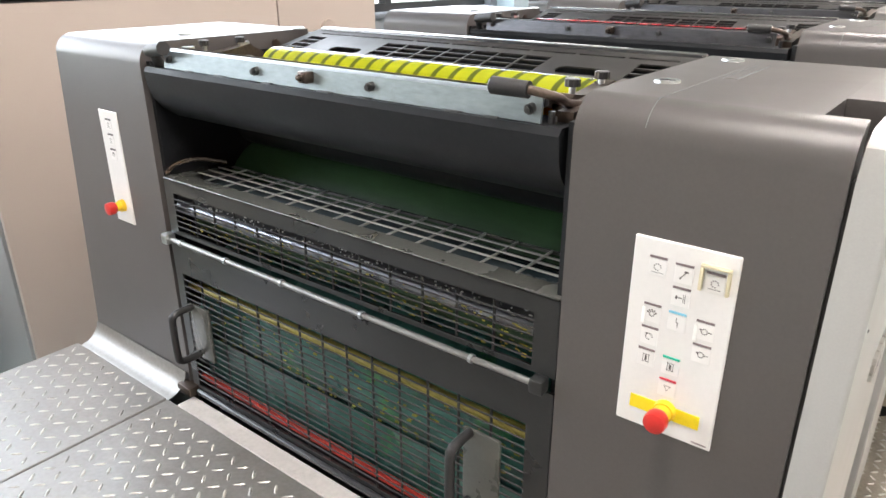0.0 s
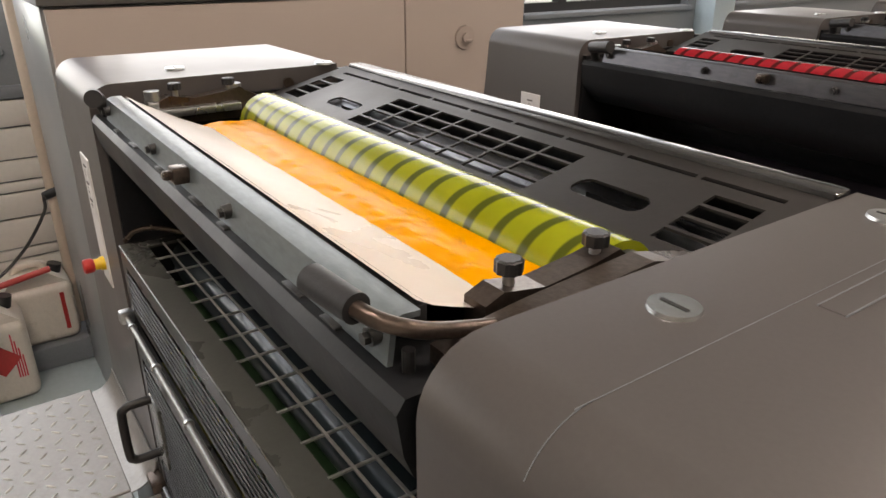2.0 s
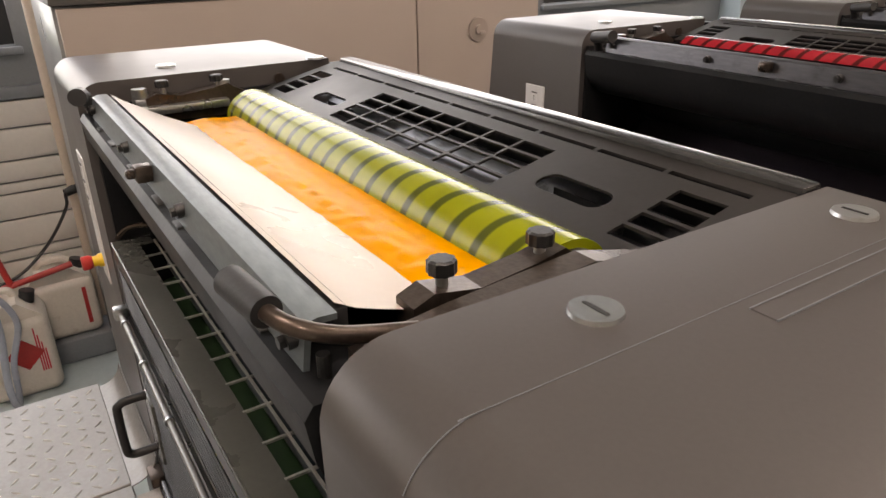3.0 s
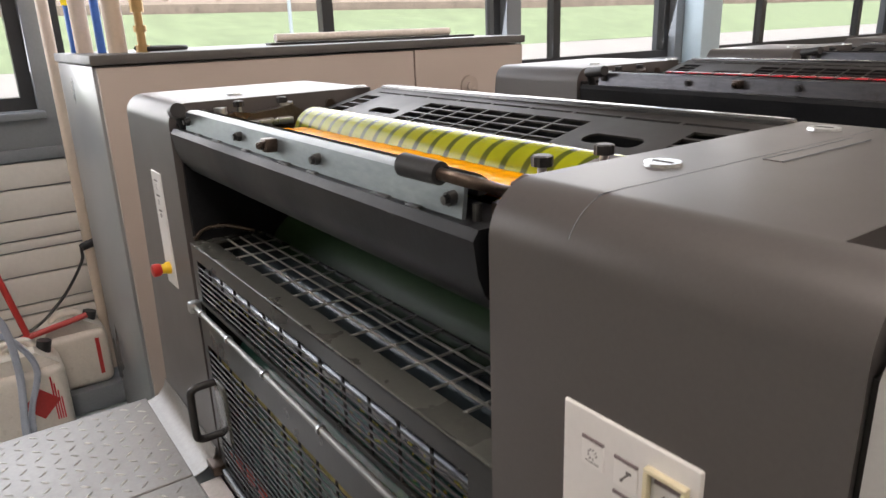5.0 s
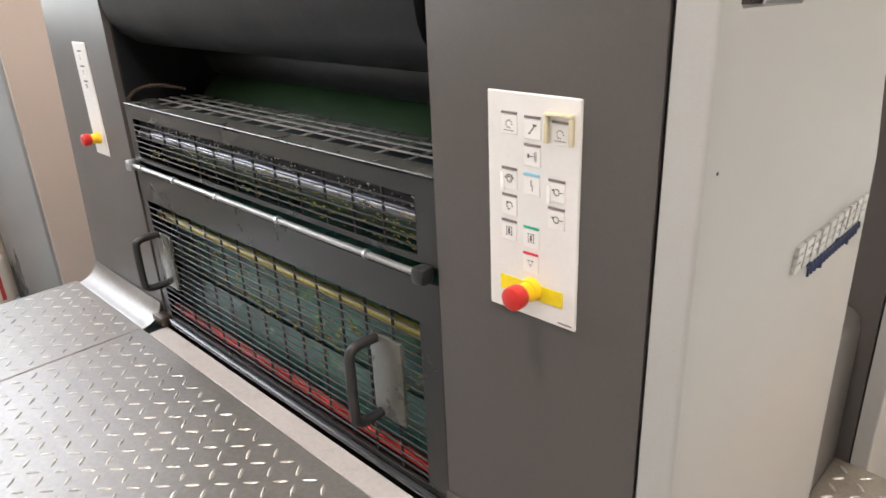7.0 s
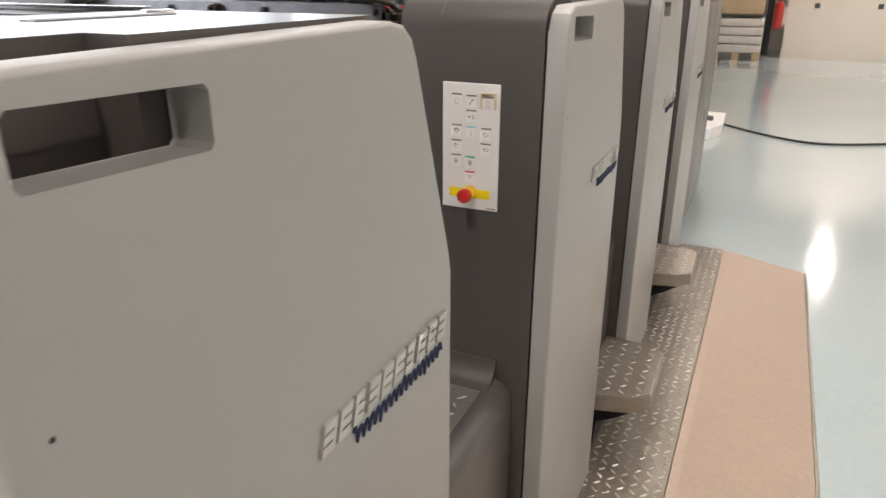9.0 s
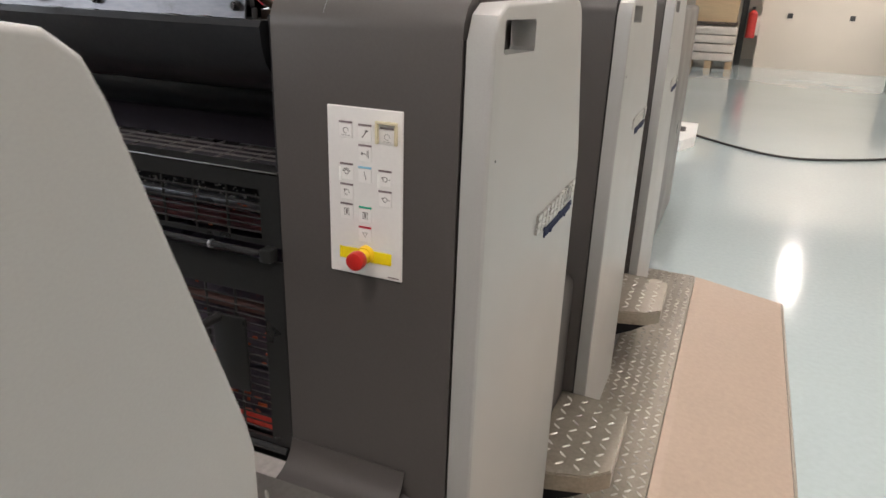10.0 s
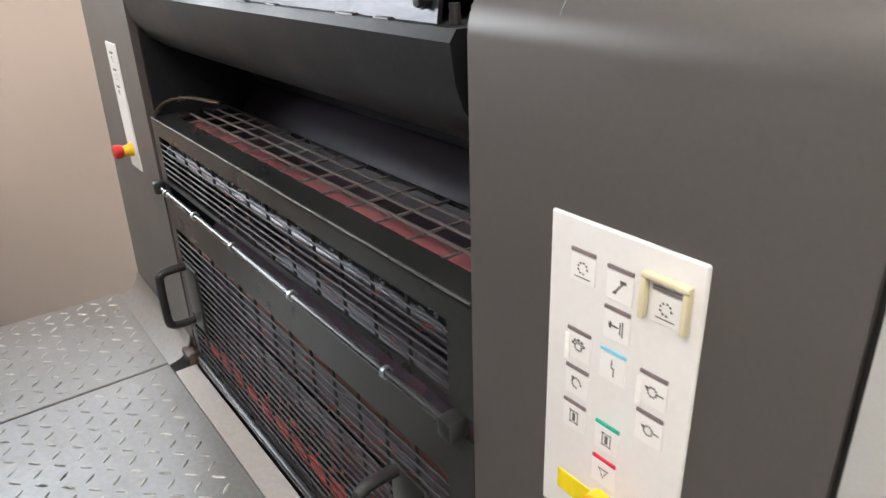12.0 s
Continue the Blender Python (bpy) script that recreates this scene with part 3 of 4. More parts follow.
def control_panel(unit, dy):
    x0, x1, z0, z1, y = -0.256, -0.1485, 1.0175, 1.2430, FRONT + dy
    p = part("control_panel", box(B(), x0, x1, y - 0.0022, y + 0.004, z0, z1, 0.0012, 1), PANEL, unit, "white foil control panel with small keys")
    yf = y - 0.0022
    for u, v, sym, bar in KEYPAD:
        cx, cz = x0 + u * (x1 - x0), z1 - (v - 0.014) * (z1 - z0)
        part("key", box(B(), cx - 0.0095, cx + 0.0095, yf - 0.0007, yf + 0.001, cz - 0.0105, cz + 0.008, 0.0004, 1), KEY, p)
        part("key_bar", box(B(), cx - 0.0092, cx + 0.0092, yf - 0.0012, yf, cz + 0.0088, cz + 0.0110), bar, p)
        bm = B()
        key_symbol(bm, sym, cx, cz - 0.0008, yf - 0.0007)
        part("key_symbol", bm, INKLINE, p, smooth=0)
    for u, v in ((0.172, 0.388), (0.692, 0.402)):
        cx, cz = x0 + u * (x1 - x0), z1 - v * (z1 - z0)
        part("key_light", box(B(), cx - 0.0018, cx + 0.0018, yf - 0.0016, yf, cz - 0.009, cz + 0.0095), KEYWHITE, p)
    cx, cz = x0 + 0.80 * (x1 - x0), z1 - 0.132 * (z1 - z0)
    g = B()
    for gx0, gx1, gz0, gz1 in ((-0.0150, -0.0115, -0.0125, 0.0125), (0.0115, 0.0150, -0.0125, 0.0125), (-0.0150, 0.0150, 0.0128, 0.0160)):
        box(g, cx + gx0, cx + gx1, yf - 0.0055, yf, cz + gz0, cz + gz1, 0.0011, 2)
    part("key_guard", g, CREAM, p, "raised cream plastic key guard")
    for a, b, dz in ((0.14, 0.42, 0.0), (0.58, 0.86, 0.0)):
        part("yellow_field", box(B(), x0 + a * (x1 - x0), x0 + b * (x1 - x0), yf - 0.0008, yf, z1 - 0.905 * (z1 - z0), z1 - 0.832 * (z1 - z0)), YELLOWFOIL, p)
    part("print_bar", box(B(), x1 - 0.020, x1 - 0.004, yf - 0.0005, yf, z0 + 0.004, z0 + 0.0055), KEYBAR, p)
    e, cap = stop_button(p, x0 + 0.515 * (x1 - x0), z1 - 0.858 * (z1 - z0), yf, 0.0126)
    part("button_cap", cap, REDPLASTIC, p, "red mushroom cap")


def small_panel(unit, dy):
    x0, x1, z0, z1, y = -1.360, -1.294, 1.016, 1.243, FRONT + dy
    p = part("side_panel", box(B(), x0, x1, y - 0.0022, y + 0.004, z0, z1, 0.0012, 1), PANEL, unit, "narrow white key panel on the drive side")
    for v in (0.12, 0.25, 0.38):
        cx, cz = (x0 + x1) / 2, z1 - v * (z1 - z0)
        part("key", box(B(), cx - 0.010, cx + 0.010, y - 0.003, y, cz - 0.010, cz + 0.009), KEY, p)
        bm = box(B(), cx - 0.009, cx + 0.009, y - 0.0036, y, cz + 0.009, cz + 0.012)
        key_symbol(bm, "dot_ring" if v < 0.3 else "paw", cx, cz, y - 0.003)
        part("key_symbol", bm, INKLINE, p, smooth=0)
    e, cap = stop_button(p, x0 + 0.5 * (x1 - x0), z1 - 0.84 * (z1 - z0), y - 0.002, 0.0128)
    part("button_cap", cap, REDPLASTIC, p, "red mushroom cap")


def bars(name, unit, first, offsets, material, label=""):
    a = part(name, first, material, unit, label, 0)
    for o in offsets:
        again(a, o)


def handle(unit, x, z0, z1, y):
    h = part("door_handle", box(B(), x - 0.012, x + 0.050, y - 0.003, y + 0.004, z0 + 0.002, z1 - 0.002, 0.003), GUARDTOP if y < 1 else FRAME, unit, "bent black bar handle on a plate")
    out = y - 0.048
    pts = [(x, y - 0.002, z1 - 0.008), (x, out + 0.016, z1 - 0.008), (x, out + 0.005, z1 - 0.012), (x, out, z1 - 0.024), (x, out, z0 + 0.024), (x, out + 0.005, z0 + 0.012), (x, out + 0.016, z0 + 0.008), (x, y - 0.002, z0 + 0.008)]
    part("grip", tube(B(), soft_path(pts, 4), 0.0072, 12), RUBBER, h)


def side_cover(unit, dy):
    """The light grey operator-side cover with its hand slot."""
    x1, x0, f = -0.038, -0.072, FRONT + dy - 0.004
    outer = [(f, 0.10)] + [(f + 0.006, 1.330)] + [(f + 0.02, 1.358), (f + 0.045, 1.370)] + [(1.045 + dy, 1.374), (1.068 + dy, 1.370), (1.084 + dy, 1.358), (1.094 + dy, 1.338), (1.168 + dy, 1.120), (1.174 + dy, 1.095), (1.176 + dy, 0.10)]
    inner = [(0.694 + dy, 1.314), (0.815 + dy, 1.310), (0.819 + dy, 1.314), (0.819 + dy, 1.346), (0.815 + dy, 1.350), (0.694 + dy, 1.353), (0.690 + dy, 1.349), (0.690 + dy, 1.318)]
    bm = B()
    loops = []
    for pts in (outer, inner):
        vs = [bm.verts.new((x1, *p)) for p in pts]
        loops.append([bm.edges.new((vs[i], vs[(i + 1) % len(vs)])) for i in range(len(vs))])
    fill = bmesh.ops.triangle_fill(bm, use_beauty=True, use_dissolve=False, edges=loops[0] + loops[1])
    rim = loops[0]
    faces = [g for g in fill["geom"] if isinstance(g, bmesh.types.BMFace)]
    ext = bmesh.ops.extrude_face_region(bm, geom=faces)
    bmesh.ops.translate(bm, vec=(x0 - x1, 0, 0), verts=[g for g in ext["geom"] if isinstance(g, bmesh.types.BMVert)])
    top = [e for e in bm.edges if all(abs(v.co.x - x1) < 1e-5 for v in e.verts) and len(e.link_faces) == 2 and any(any(abs(v.co.x - x0) < 1e-5 for v in f.verts) for f in e.link_faces) and not all(0.68 + dy < v.co.y < 0.83 + dy and 1.30 < v.co.z < 1.356 for v in e.verts)]
    bmesh.ops.bevel(bm, geom=top, offset=0.023, segments=5, affect="EDGES", profile=0.5, clamp_overlap=True)
    c = part("side_cover", bm, COVER, unit, "light grey enamelled cover with a hand slot", 30)
    # raised emblem: slanted slit slabs over a slim navy squiggle
    for k in range(10):
        a, w, st = 0.897 + dy + k * 0.0253, (0.0200 if k % 4 != 2 else 0.0165), 0.0050
        s = B()

        def lean(q, zz):
            return (q + (zz - 1.026) * 0.30, zz)
        for zb, zt in ((1.0255, 1.0335), (1.0360, 1.0435), (1.0460, 1.0545)):
            prism(s, [lean(a, zb), lean(a + w, zb), lean(a + w, zt), lean(a, zt)], "x", x1 - 0.001, x1 + 0.0042)
        e = a if k % 3 else a + w - st
        for zb, zt in ((1.0335, 1.0360), (1.0435, 1.0460)):
            prism(s, [lean(e, zb), lean(e + st, zb), lean(e + st, zt), lean(e, zt)], "x", x1 - 0.001, x1 + 0.0042)
        part("emblem_slab", s, SILVERLET, c, "", 0)
    wave = [(x1 + 0.0012, 0.952 + dy + 0.0009 * q + 0.0022 * math.sin(q * 0.52), 1.0095 + (0.0070 + 0.004 * (q % 54 < 7)) * math.sin(q * 0.52 + 0.6)) for q in range(212)]
    part("emblem_stroke", tube(B(), wave, 0.0017, 6), NAVY, c)
    part("cover_screw", cyl(B(), (x1 - 0.001, 0.681 + dy, 1.190), (x1 + 0.0006, 0.681 + dy, 1.190), 0.0017, seg=10), SEAM, c)
    return c


def housing_profile(dy, zb, r, back, zt=1.377):
    f = FRONT + dy
    return [(f, zb)] + [(f + r - r * math.cos(radians(a)), zt - r + r * math.sin(radians(a))) for a in range(0, 91, 10)] + [(back, zt), (back, zb)]


def make_unit(k):
    dy = k * PITCH
    ink, roll, cylm, low, blanket, topbar, word = [
        (YELLOWINK, ROLLY, GREENCYL, DARKROLL, BLANKETG, BRASSBAR, "yellow"),
        (MAGENTAINK, ROLLM, PURPLECYL, PINKROLL, BLANKETM, DULLBAR, "red"),
        (CYANINK, ROLLC, PURPLECYL, DARKROLL, BLANKETM, DULLBAR, "blue"),
        (BLACKINK, ROLLK, PURPLECYL, DARKROLL, BLANKETM, DULLBAR, "black")][k]
    F = FRONT + dy
    u = thing("printing_unit", (-0.76, 0.87 + dy, 0.0), "dark grey offset printing unit, %s ink, guards closed" % word, "printing press", "press units")
    # operator housing with the pocket behind the hand slot
    bm = B()
    prism(bm, housing_profile(dy, 0.02, 0.042, 1.076 + dy), "x", HX0, -0.1119)
    prof = housing_profile(dy, 0.02, 0.042, 1.076 + dy)
    low_prof = prof[:-3] + [(F + 0.042, 1.377), (F + 0.0425, 1.300), (0.800 + dy, 1.300), (0.800 + dy, 1.377), (1.076 + dy, 1.377), (1.076 + dy, 0.02)]
    prism(bm, low_prof, "x", -0.1119, HX1)
    part("operator_housing", bm, HOUSING, u, "dark grey textured enamel housing", 35)
    part("cover_seam", strip(B(), [(F + 0.005, 0.08), (F + 0.005, 1.33)], "x", HX1, HX1 + 0.0040, -0.05), SEAM, u)
    side_cover(u, dy)
    part("top_groove", box(B(), -0.252, -0.236, 0.86 + dy, 1.0 + dy, 1.3755, 1.3776, 0.0008, 1), HOUSING, u, "shallow pressed groove")
    for gx in (-0.252, -0.2365):
        part("groove_edge", box(B(), gx, gx + 0.0008, 0.86 + dy, 1.0 + dy, 1.377, 1.3781), GREYBAND, u)
    part("weld_seam", box(B(), -0.2606, -0.2602, F + 0.03, 1.07 + dy, 1.3765, 1.3773), GREYBAND, u)
    part("weld_seam", strip(B(), [(F + 0.042 - 0.0424 * math.cos(radians(a)), 1.335 + 0.0424 * math.sin(radians(a))) for a in range(24, 91, 6)], "x", -0.2606, -0.2602, -0.0008), GREYBAND, u)
    for sx, sy in ((-0.294, 0.793), (-0.294, 1.035), (-1.263, 0.80), (-1.19, 1.036 - 0.012)):
        s = part("cover_screw", cyl(B(), (sx, sy + dy, 1.376), (sx, sy + dy, 1.3795), 0.0155, 0.0145, 28), STEEL, u, "slotted flat steel screw")
        part("screw_slot", box(B(), sx - 0.009, sx + 0.009, sy + dy - 0.0013, sy + dy + 0.0013, 1.379, 1.3799), SEAM, s)
    # drive-side housing, flared at its foot
    bm = B()
    prism(bm, housing_profile(dy, 0.02, 0.035, 1.045 + dy, 1.376), "x", DX0, DX1)
    for v in bm.verts:
        if v.co.x < DX0 + 0.001:
            v.co.x -= 0.075 * max(0, 1.376 - v.co.z) / 0.7
    es = [e for e in bm.edges if e.calc_face_angle(0) > 1.0 and all(v.co.x < DX0 + 0.001 for v in e.verts)]
    bmesh.ops.bevel(bm, geom=es, offset=0.012, segments=3, affect="EDGES")
    part("drive_housing", bm, HOUSING, u, "dark grey drive-side housing", 35)
    control_panel(u, dy)
    small_panel(u, dy)
    # back sheet and inner walls of the opening
    part("back_sheet", box(B(), OX0 - 0.02, OX1 + 0.02, 1.052 + dy, 1.074 + dy, 0.05, 1.366), BLACK, u)
    part("inner_wall", box(B(), OX1 - 0.012, OX1 - 0.001, F + 0.012, 1.04 + dy, 0.05, 1.345), BLACK, u)
    part("inner_wall", box(B(), OX0 + 0.001, OX0 + 0.010, F + 0.012, 1.04 + dy, 0.05, 1.345), BLACK, u)
    # ink fountain: curved front shell
    shell = [(F + 0.060, 1.334), (F + 0.004, 1.334), (F + 0.002, 1.330), (F + 0.006, 1.302), (F + 0.012, 1.286), (F + 0.028, 1.266), (F + 0.055, 1.248), (F + 0.10, 1.236), (F + 0.20, 1.230)]
    part("fountain_shell", strip(B(), shell, "x", OX0 + 0.012, OX1 - 0.016, -0.004), BLACK, u, "black curved fountain cover", 40)
    for ex in (OX0 + 0.013, OX1 - 0.020):
        part("shell_end", prism(B(), [(p[0], p[1]) for p in shell], "x", ex, ex + 0.004), BLACK, u)
    # rail with its bolts
    rl = part("fountain_rail", strip(B(), [(F + 0.011, 1.3385), (F + 0.015, 1.3665), (F + 0.022, 1.3690), (F + 0.034, 1.3685)], "x", -1.124, -0.384, -0.004), RAILSTEEL if k == 0 else DARKSTEEL, u, "grey steel rail with bolts", 30)
    for bx in (-1.105, -0.876, -0.640, -0.397):
        part("bolt", cyl(cyl(B(), (bx, F + 0.018, 1.3545), (bx, F + 0.007, 1.3532), 0.0062, seg=12), (bx, F + 0.008, 1.3532), (bx, F + 0.003, 1.353), 0.0042, seg=6), BOLT, rl)
    part("latch", box(box(B(), -0.768, -0.750, F - 0.002, F + 0.014, 1.348, 1.364, 0.002), -0.764, -0.754, F - 0.010, F, 1.352, 1.361, 0.003), BRONZE, rl, "small brass spring latch")
    for n, bx in enumerate((-1.06, -0.98, -0.86, -0.74, -0.66, -0.52, -0.46)):
        part("clip", box(B(), bx, bx + 0.022 + 0.008 * (n % 2), F + 0.006, F + 0.020, 1.334, 1.3395, 0.001), BOLT, u)
    part("foil_edge", box(B(), -1.118, -0.392, F + 0.034, F + 0.044, 1.352, 1.366, 0.001), RUBBER, u)
    # foil lying in the fountain
    bm = B()
    n1, n2 = 24, 8
    g = []
    for i in range(n1 + 1):
        row = []
        for j in range(n2 + 1):
            t = j / n2
            x = (-1.112 + 0.125 * t) + i / n1 * ((-0.392 - 0.020 * t) - (-1.112 + 0.125 * t))
            y = F + 0.036 + t * 0.110
            zz = 1.3705 - 0.046 * t ** 0.8 + 0.0022 * noise.noise((x * 6, t * 3, k)) * math.sin(math.pi * t)
            row.append(bm.verts.new((x, y, zz)))
        g.append(row)
    for i in range(n1):
        for j in range(n2):
            bm.faces.new((g[i][j], g[i + 1][j], g[i + 1][j + 1], g[i][j + 1]))
    part("fountain_foil", bm, SHEET if k == 0 else BLACK, u, "white plastic foil" if k == 0 else "", 180)
    # the ink bead
    bm = B()
    n1, n2 = 200, 18
    g = []
    for i in range(n1 + 1):
        x = -1.045 + 0.645 * i / n1
        row = []
        for j in range(n2 + 1):
            t = j / n2
            edge = 0.002 * noise.noise((x * 14, 3.1, k)) * (1 - t)
            y = F + 0.108 + edge + t * 0.075
            wave = 0.0017 * abs(math.sin(x * 105 + 2.5 * noise.noise((x * 15, 0, k)))) * math.exp(-((t - 0.42 - 0.08 * noise.noise((x * 30, 7, k))) / 0.04) ** 2)
            zz = 1.3325 + 0.0022 * math.sin(math.pi * min(1, t * 1.2)) + wave + 0.0012 * noise.noise((x * 40, t * 5, 1))
            row.append(bm.verts.new((x, y, zz - 0.006 * (j == 0))))
        g.append(row)
    for i in range(n1):
        for j in range(n2):
            bm.faces.new((g[i][j], g[i + 1][j], g[i + 1][j + 1], g[i][j + 1]))
    part("ink", bm, ink, u, "wet glossy %s ink in the fountain" % word, 180)
    # duct roller
    rc = (F + 0.222, 1.318)
    part("duct_roller", cyl(B(), (-1.085, *rc), (-0.402, *rc), 0.041, seg=48), roll, u, "glossy %s inked roller" % word, 35)
    part("roller_journal", cyl(cyl(B(), (-0.402, *rc), (-0.392, *rc), 0.034, seg=32), (-0.392, *rc), (-0.352, *rc), 0.017, seg=24), BOLT, u)
    part("roller_journal", cyl(B(), (-1.16, *rc), (-1.085, *rc), 0.018, seg=24), BOLT, u)
    # end cheek with two knobs, and lever with rubber grip
    for cx, sgn in ((-0.400, 1), (-1.150, -1)):
        ck = part("end_cheek", prism(B(), [(F + 0.085, 1.318), (F + 0.085, 1.352), (F + 0.100, 1.358), (F + 0.135, 1.352), (F + 0.180, 1.357), (F + 0.205, 1.362), (F + 0.212, 1.356), (F + 0.235, 1.345), (F + 0.235, 1.315)], "x", cx - 0.011, cx + 0.011), BRONZE, u, "dark oiled cast end cheek", 0)
        for ky in (0.767, 0.846):
            kb = cyl(B(), (cx, ky + dy, 1.350), (cx, ky + dy, 1.3665), 0.0042, seg=12)
            part("knob_stem", kb, STEEL, ck)
            kn = B()
            n = 20
            for z0, z1, s0, s1 in ((1.3650, 1.3735, 1, 1), (1.3735, 1.3748, 1, 0.8)):
                a = [kn.verts.new((cx + s0 * (0.0089 + 0.0009 * (i % 2)) * math.cos(2 * math.pi * i / n), ky + dy + s0 * (0.0089 + 0.0009 * (i % 2)) * math.sin(2 * math.pi * i / n), z0)) for i in range(n)]
                b = [kn.verts.new((cx + s1 * (0.0089 + 0.0009 * (i % 2)) * math.cos(2 * math.pi * i / n), ky + dy + s1 * (0.0089 + 0.0009 * (i % 2)) * math.sin(2 * math.pi * i / n), z1)) for i in range(n)]
                for i in range(n):
                    kn.faces.new((a[i], a[(i + 1) % n], b[(i + 1) % n], b[i]))
                kn.faces.new(b)
                kn.faces.new(a[::-1])
            part("knob", kn, RUBBER, ck, "black knurled knob", 0)
    part("side_arm", prism(B(), [(F + 0.035, 1.336), (F + 0.035, 1.350), (F + 0.10, 1.358), (F + 0.20, 1.366), (F + 0.26, 1.352), (F + 0.26, 1.336)], "x", -0.376, -0.356), BRONZE, u, "", 0)
    lever = [(-0.368, F + 0.075, 1.352), (-0.371, F + 0.048, 1.357), (-0.368, F + 0.024, 1.366), (-0.376, F + 0.006, 1.3725), (-0.390, F - 0.0015, 1.3758), (-0.402, F - 0.003, 1.3765)]
    lv = part("fountain_lever", tube(B(), soft_path(lever, 5), 0.0052, 12), BRONZE, u, "bent bronze-dark lever with a rubber grip")
    part("lever_grip", cyl(cyl(B(), (-0.392, F - 0.002, 1.3762), (-0.436, F - 0.0075, 1.3780), 0.0094, 0.0099, 24), (-0.436, F - 0.0075, 1.3780), (-0.439, F - 0.008, 1.3781), 0.0099, 0.007, 24), RUBBER, lv, "black rubber grip")
    part("shell_stud", cyl(B(), (-0.375, F + 0.02, 1.332), (-0.375, F + 0.02, 1.352), 0.004, seg=10), BOLT, u)
    part("end_roll_cap", cyl(cyl(B(), (-1.150, F + 0.004, 1.366), (-1.090, F - 0.006, 1.374), 0.0115, seg=20), (-1.148, F + 0.008, 1.366), (-1.150, F + 0.03, 1.310), 0.009, seg=12), RUBBER, u, "black rubber lever end")
    # drive-side bracket in the fountain
    br = part("fountain_bracket", box(box(B(), -1.165, -1.140, F + 0.07, F + 0.21, 1.338, 1.352, 0.003), -1.140, -1.125, F + 0.075, F + 0.20, 1.330, 1.342, 0.002), STEEL, u, "small steel hinge bracket with screws")
    for yy in (0.08, 0.20):
        part("bracket_knob", cyl(B(), (-1.152, F + yy, 1.352), (-1.152, F + yy, 1.366), 0.011, seg=16), STEEL, br)
    part("bearing_eye", cyl(B(), (DX1 - 0.001, F + 0.30, 1.352), (DX1 + 0.004, F + 0.30, 1.352), 0.009, seg=16), BRONZE, u)
    # guard plate over the rollers
    def put(a, b, w):
        return (a, b + dy, 1.343 + (b - 0.905) * 0.23 - w)
    holes = [(-1.015, -0.938, 0.939, 0.963, 0.011), (-0.530, -0.448, 0.944, 0.972, 0.0125)]
    for i in range(7):
        a = -0.912 + i * 0.0505
        for y0, y1 in ((0.921, 0.939), (0.9425, 0.9605), (0.964, 0.982), (0.9855, 1.003)):
            holes.append((a, a + 0.0465, y0, y1, 0))
    for y0, y1 in ((0.926, 0.943), (0.947, 0.964), (0.968, 0.985), (0.989, 1.006)):
        holes.append((-0.416, -0.370, y0, y1, 0))
        holes.append((-1.128, -1.080, y0, y1, 0))
    for i in range(9):
        a = -1.115 + i * 0.084
        holes.append((a, a + 0.078, 1.022, 1.028, 0))
    gp = part("roller_guard", pierced(B(), -1.150, -0.341, 0.902, 1.046, holes, put, 0.0025), GUARDPLATE, u, "dark brown pierced sheet guard with hand slots", 0)
    for hx0, hx1, hy0, hy1, _ in holes[:2]:
        part("slot_tray", strip(B(), [(hy0 - 0.004 + dy, 1.335), (hy0 - 0.004 + dy, 1.322), (hy1 + 0.004 + dy, 1.326), (hy1 + 0.004 + dy, 1.342)], "x", hx0 - 0.003, hx1 + 0.003, -0.001), BLACK, gp)
    part("rear_strip", box(B(), -1.146, -0.339, 1.047 + dy, 1.074 + dy, 1.368, 1.3805, 0.004), LIP, u, "black glossy rear strip")
    part("inking_roller", cyl(B(), (OX0 + 0.02, 0.955 + dy, 1.295), (OX1 - 0.02, 0.955 + dy, 1.295), 0.035, seg=32), DARKSTEEL, u)
    part("inking_roller", cyl(B(), (OX0 + 0.02, 1.010 + dy, 1.310), (OX1 - 0.02, 1.010 + dy, 1.310), 0.026, seg=32), CHROME, u)
    # plate cylinder behind the top grid
    part("plate_cylinder", cyl(B(), (OX0 + 0.012, F + 0.250, 1.060), (OX1 - 0.014, F + 0.250, 1.060), 0.112, seg=64), cylm, u, "dark glossy plate cylinder")
    part("form_roller", cyl(B(), (OX0 + 0.014, F + 0.222, 1.208), (OX1 - 0.015, F + 0.222, 1.208), 0.045, seg=40), BLACK, u)
    part("guard_hose", tube(B(), soft_path([(-1.172, F + 0.012, 1.143), (-1.160, F + 0.028, 1.160), (-1.132, F + 0.055, 1.168), (-1.100, F + 0.095, 1.158)], 5), 0.004, 8), BRONZE, u)
    part("damping_roller", cyl(B(), (OX0 + 0.015, F + (0.106 if k == 0 else 0.066), 1.094), (OX1 - 0.016, F + (0.106 if k == 0 else 0.066), 1.094), 0.034, seg=32), low, u, "glossy damping roller under the grid")
    part("chrome_roller", cyl(B(), (OX0 + 0.02, F + 0.026, 1.078), (OX1 - 0.02, F + 0.026, 1.078), 0.0115, seg=32), CHROME, u, "ink-flecked chrome roller")
    part("chrome_roller", cyl(B(), (OX0 + 0.02, F + 0.075, 1.040), (OX1 - 0.02, F + 0.075, 1.040), 0.022, seg=32), low if k else GREENCYL, u)
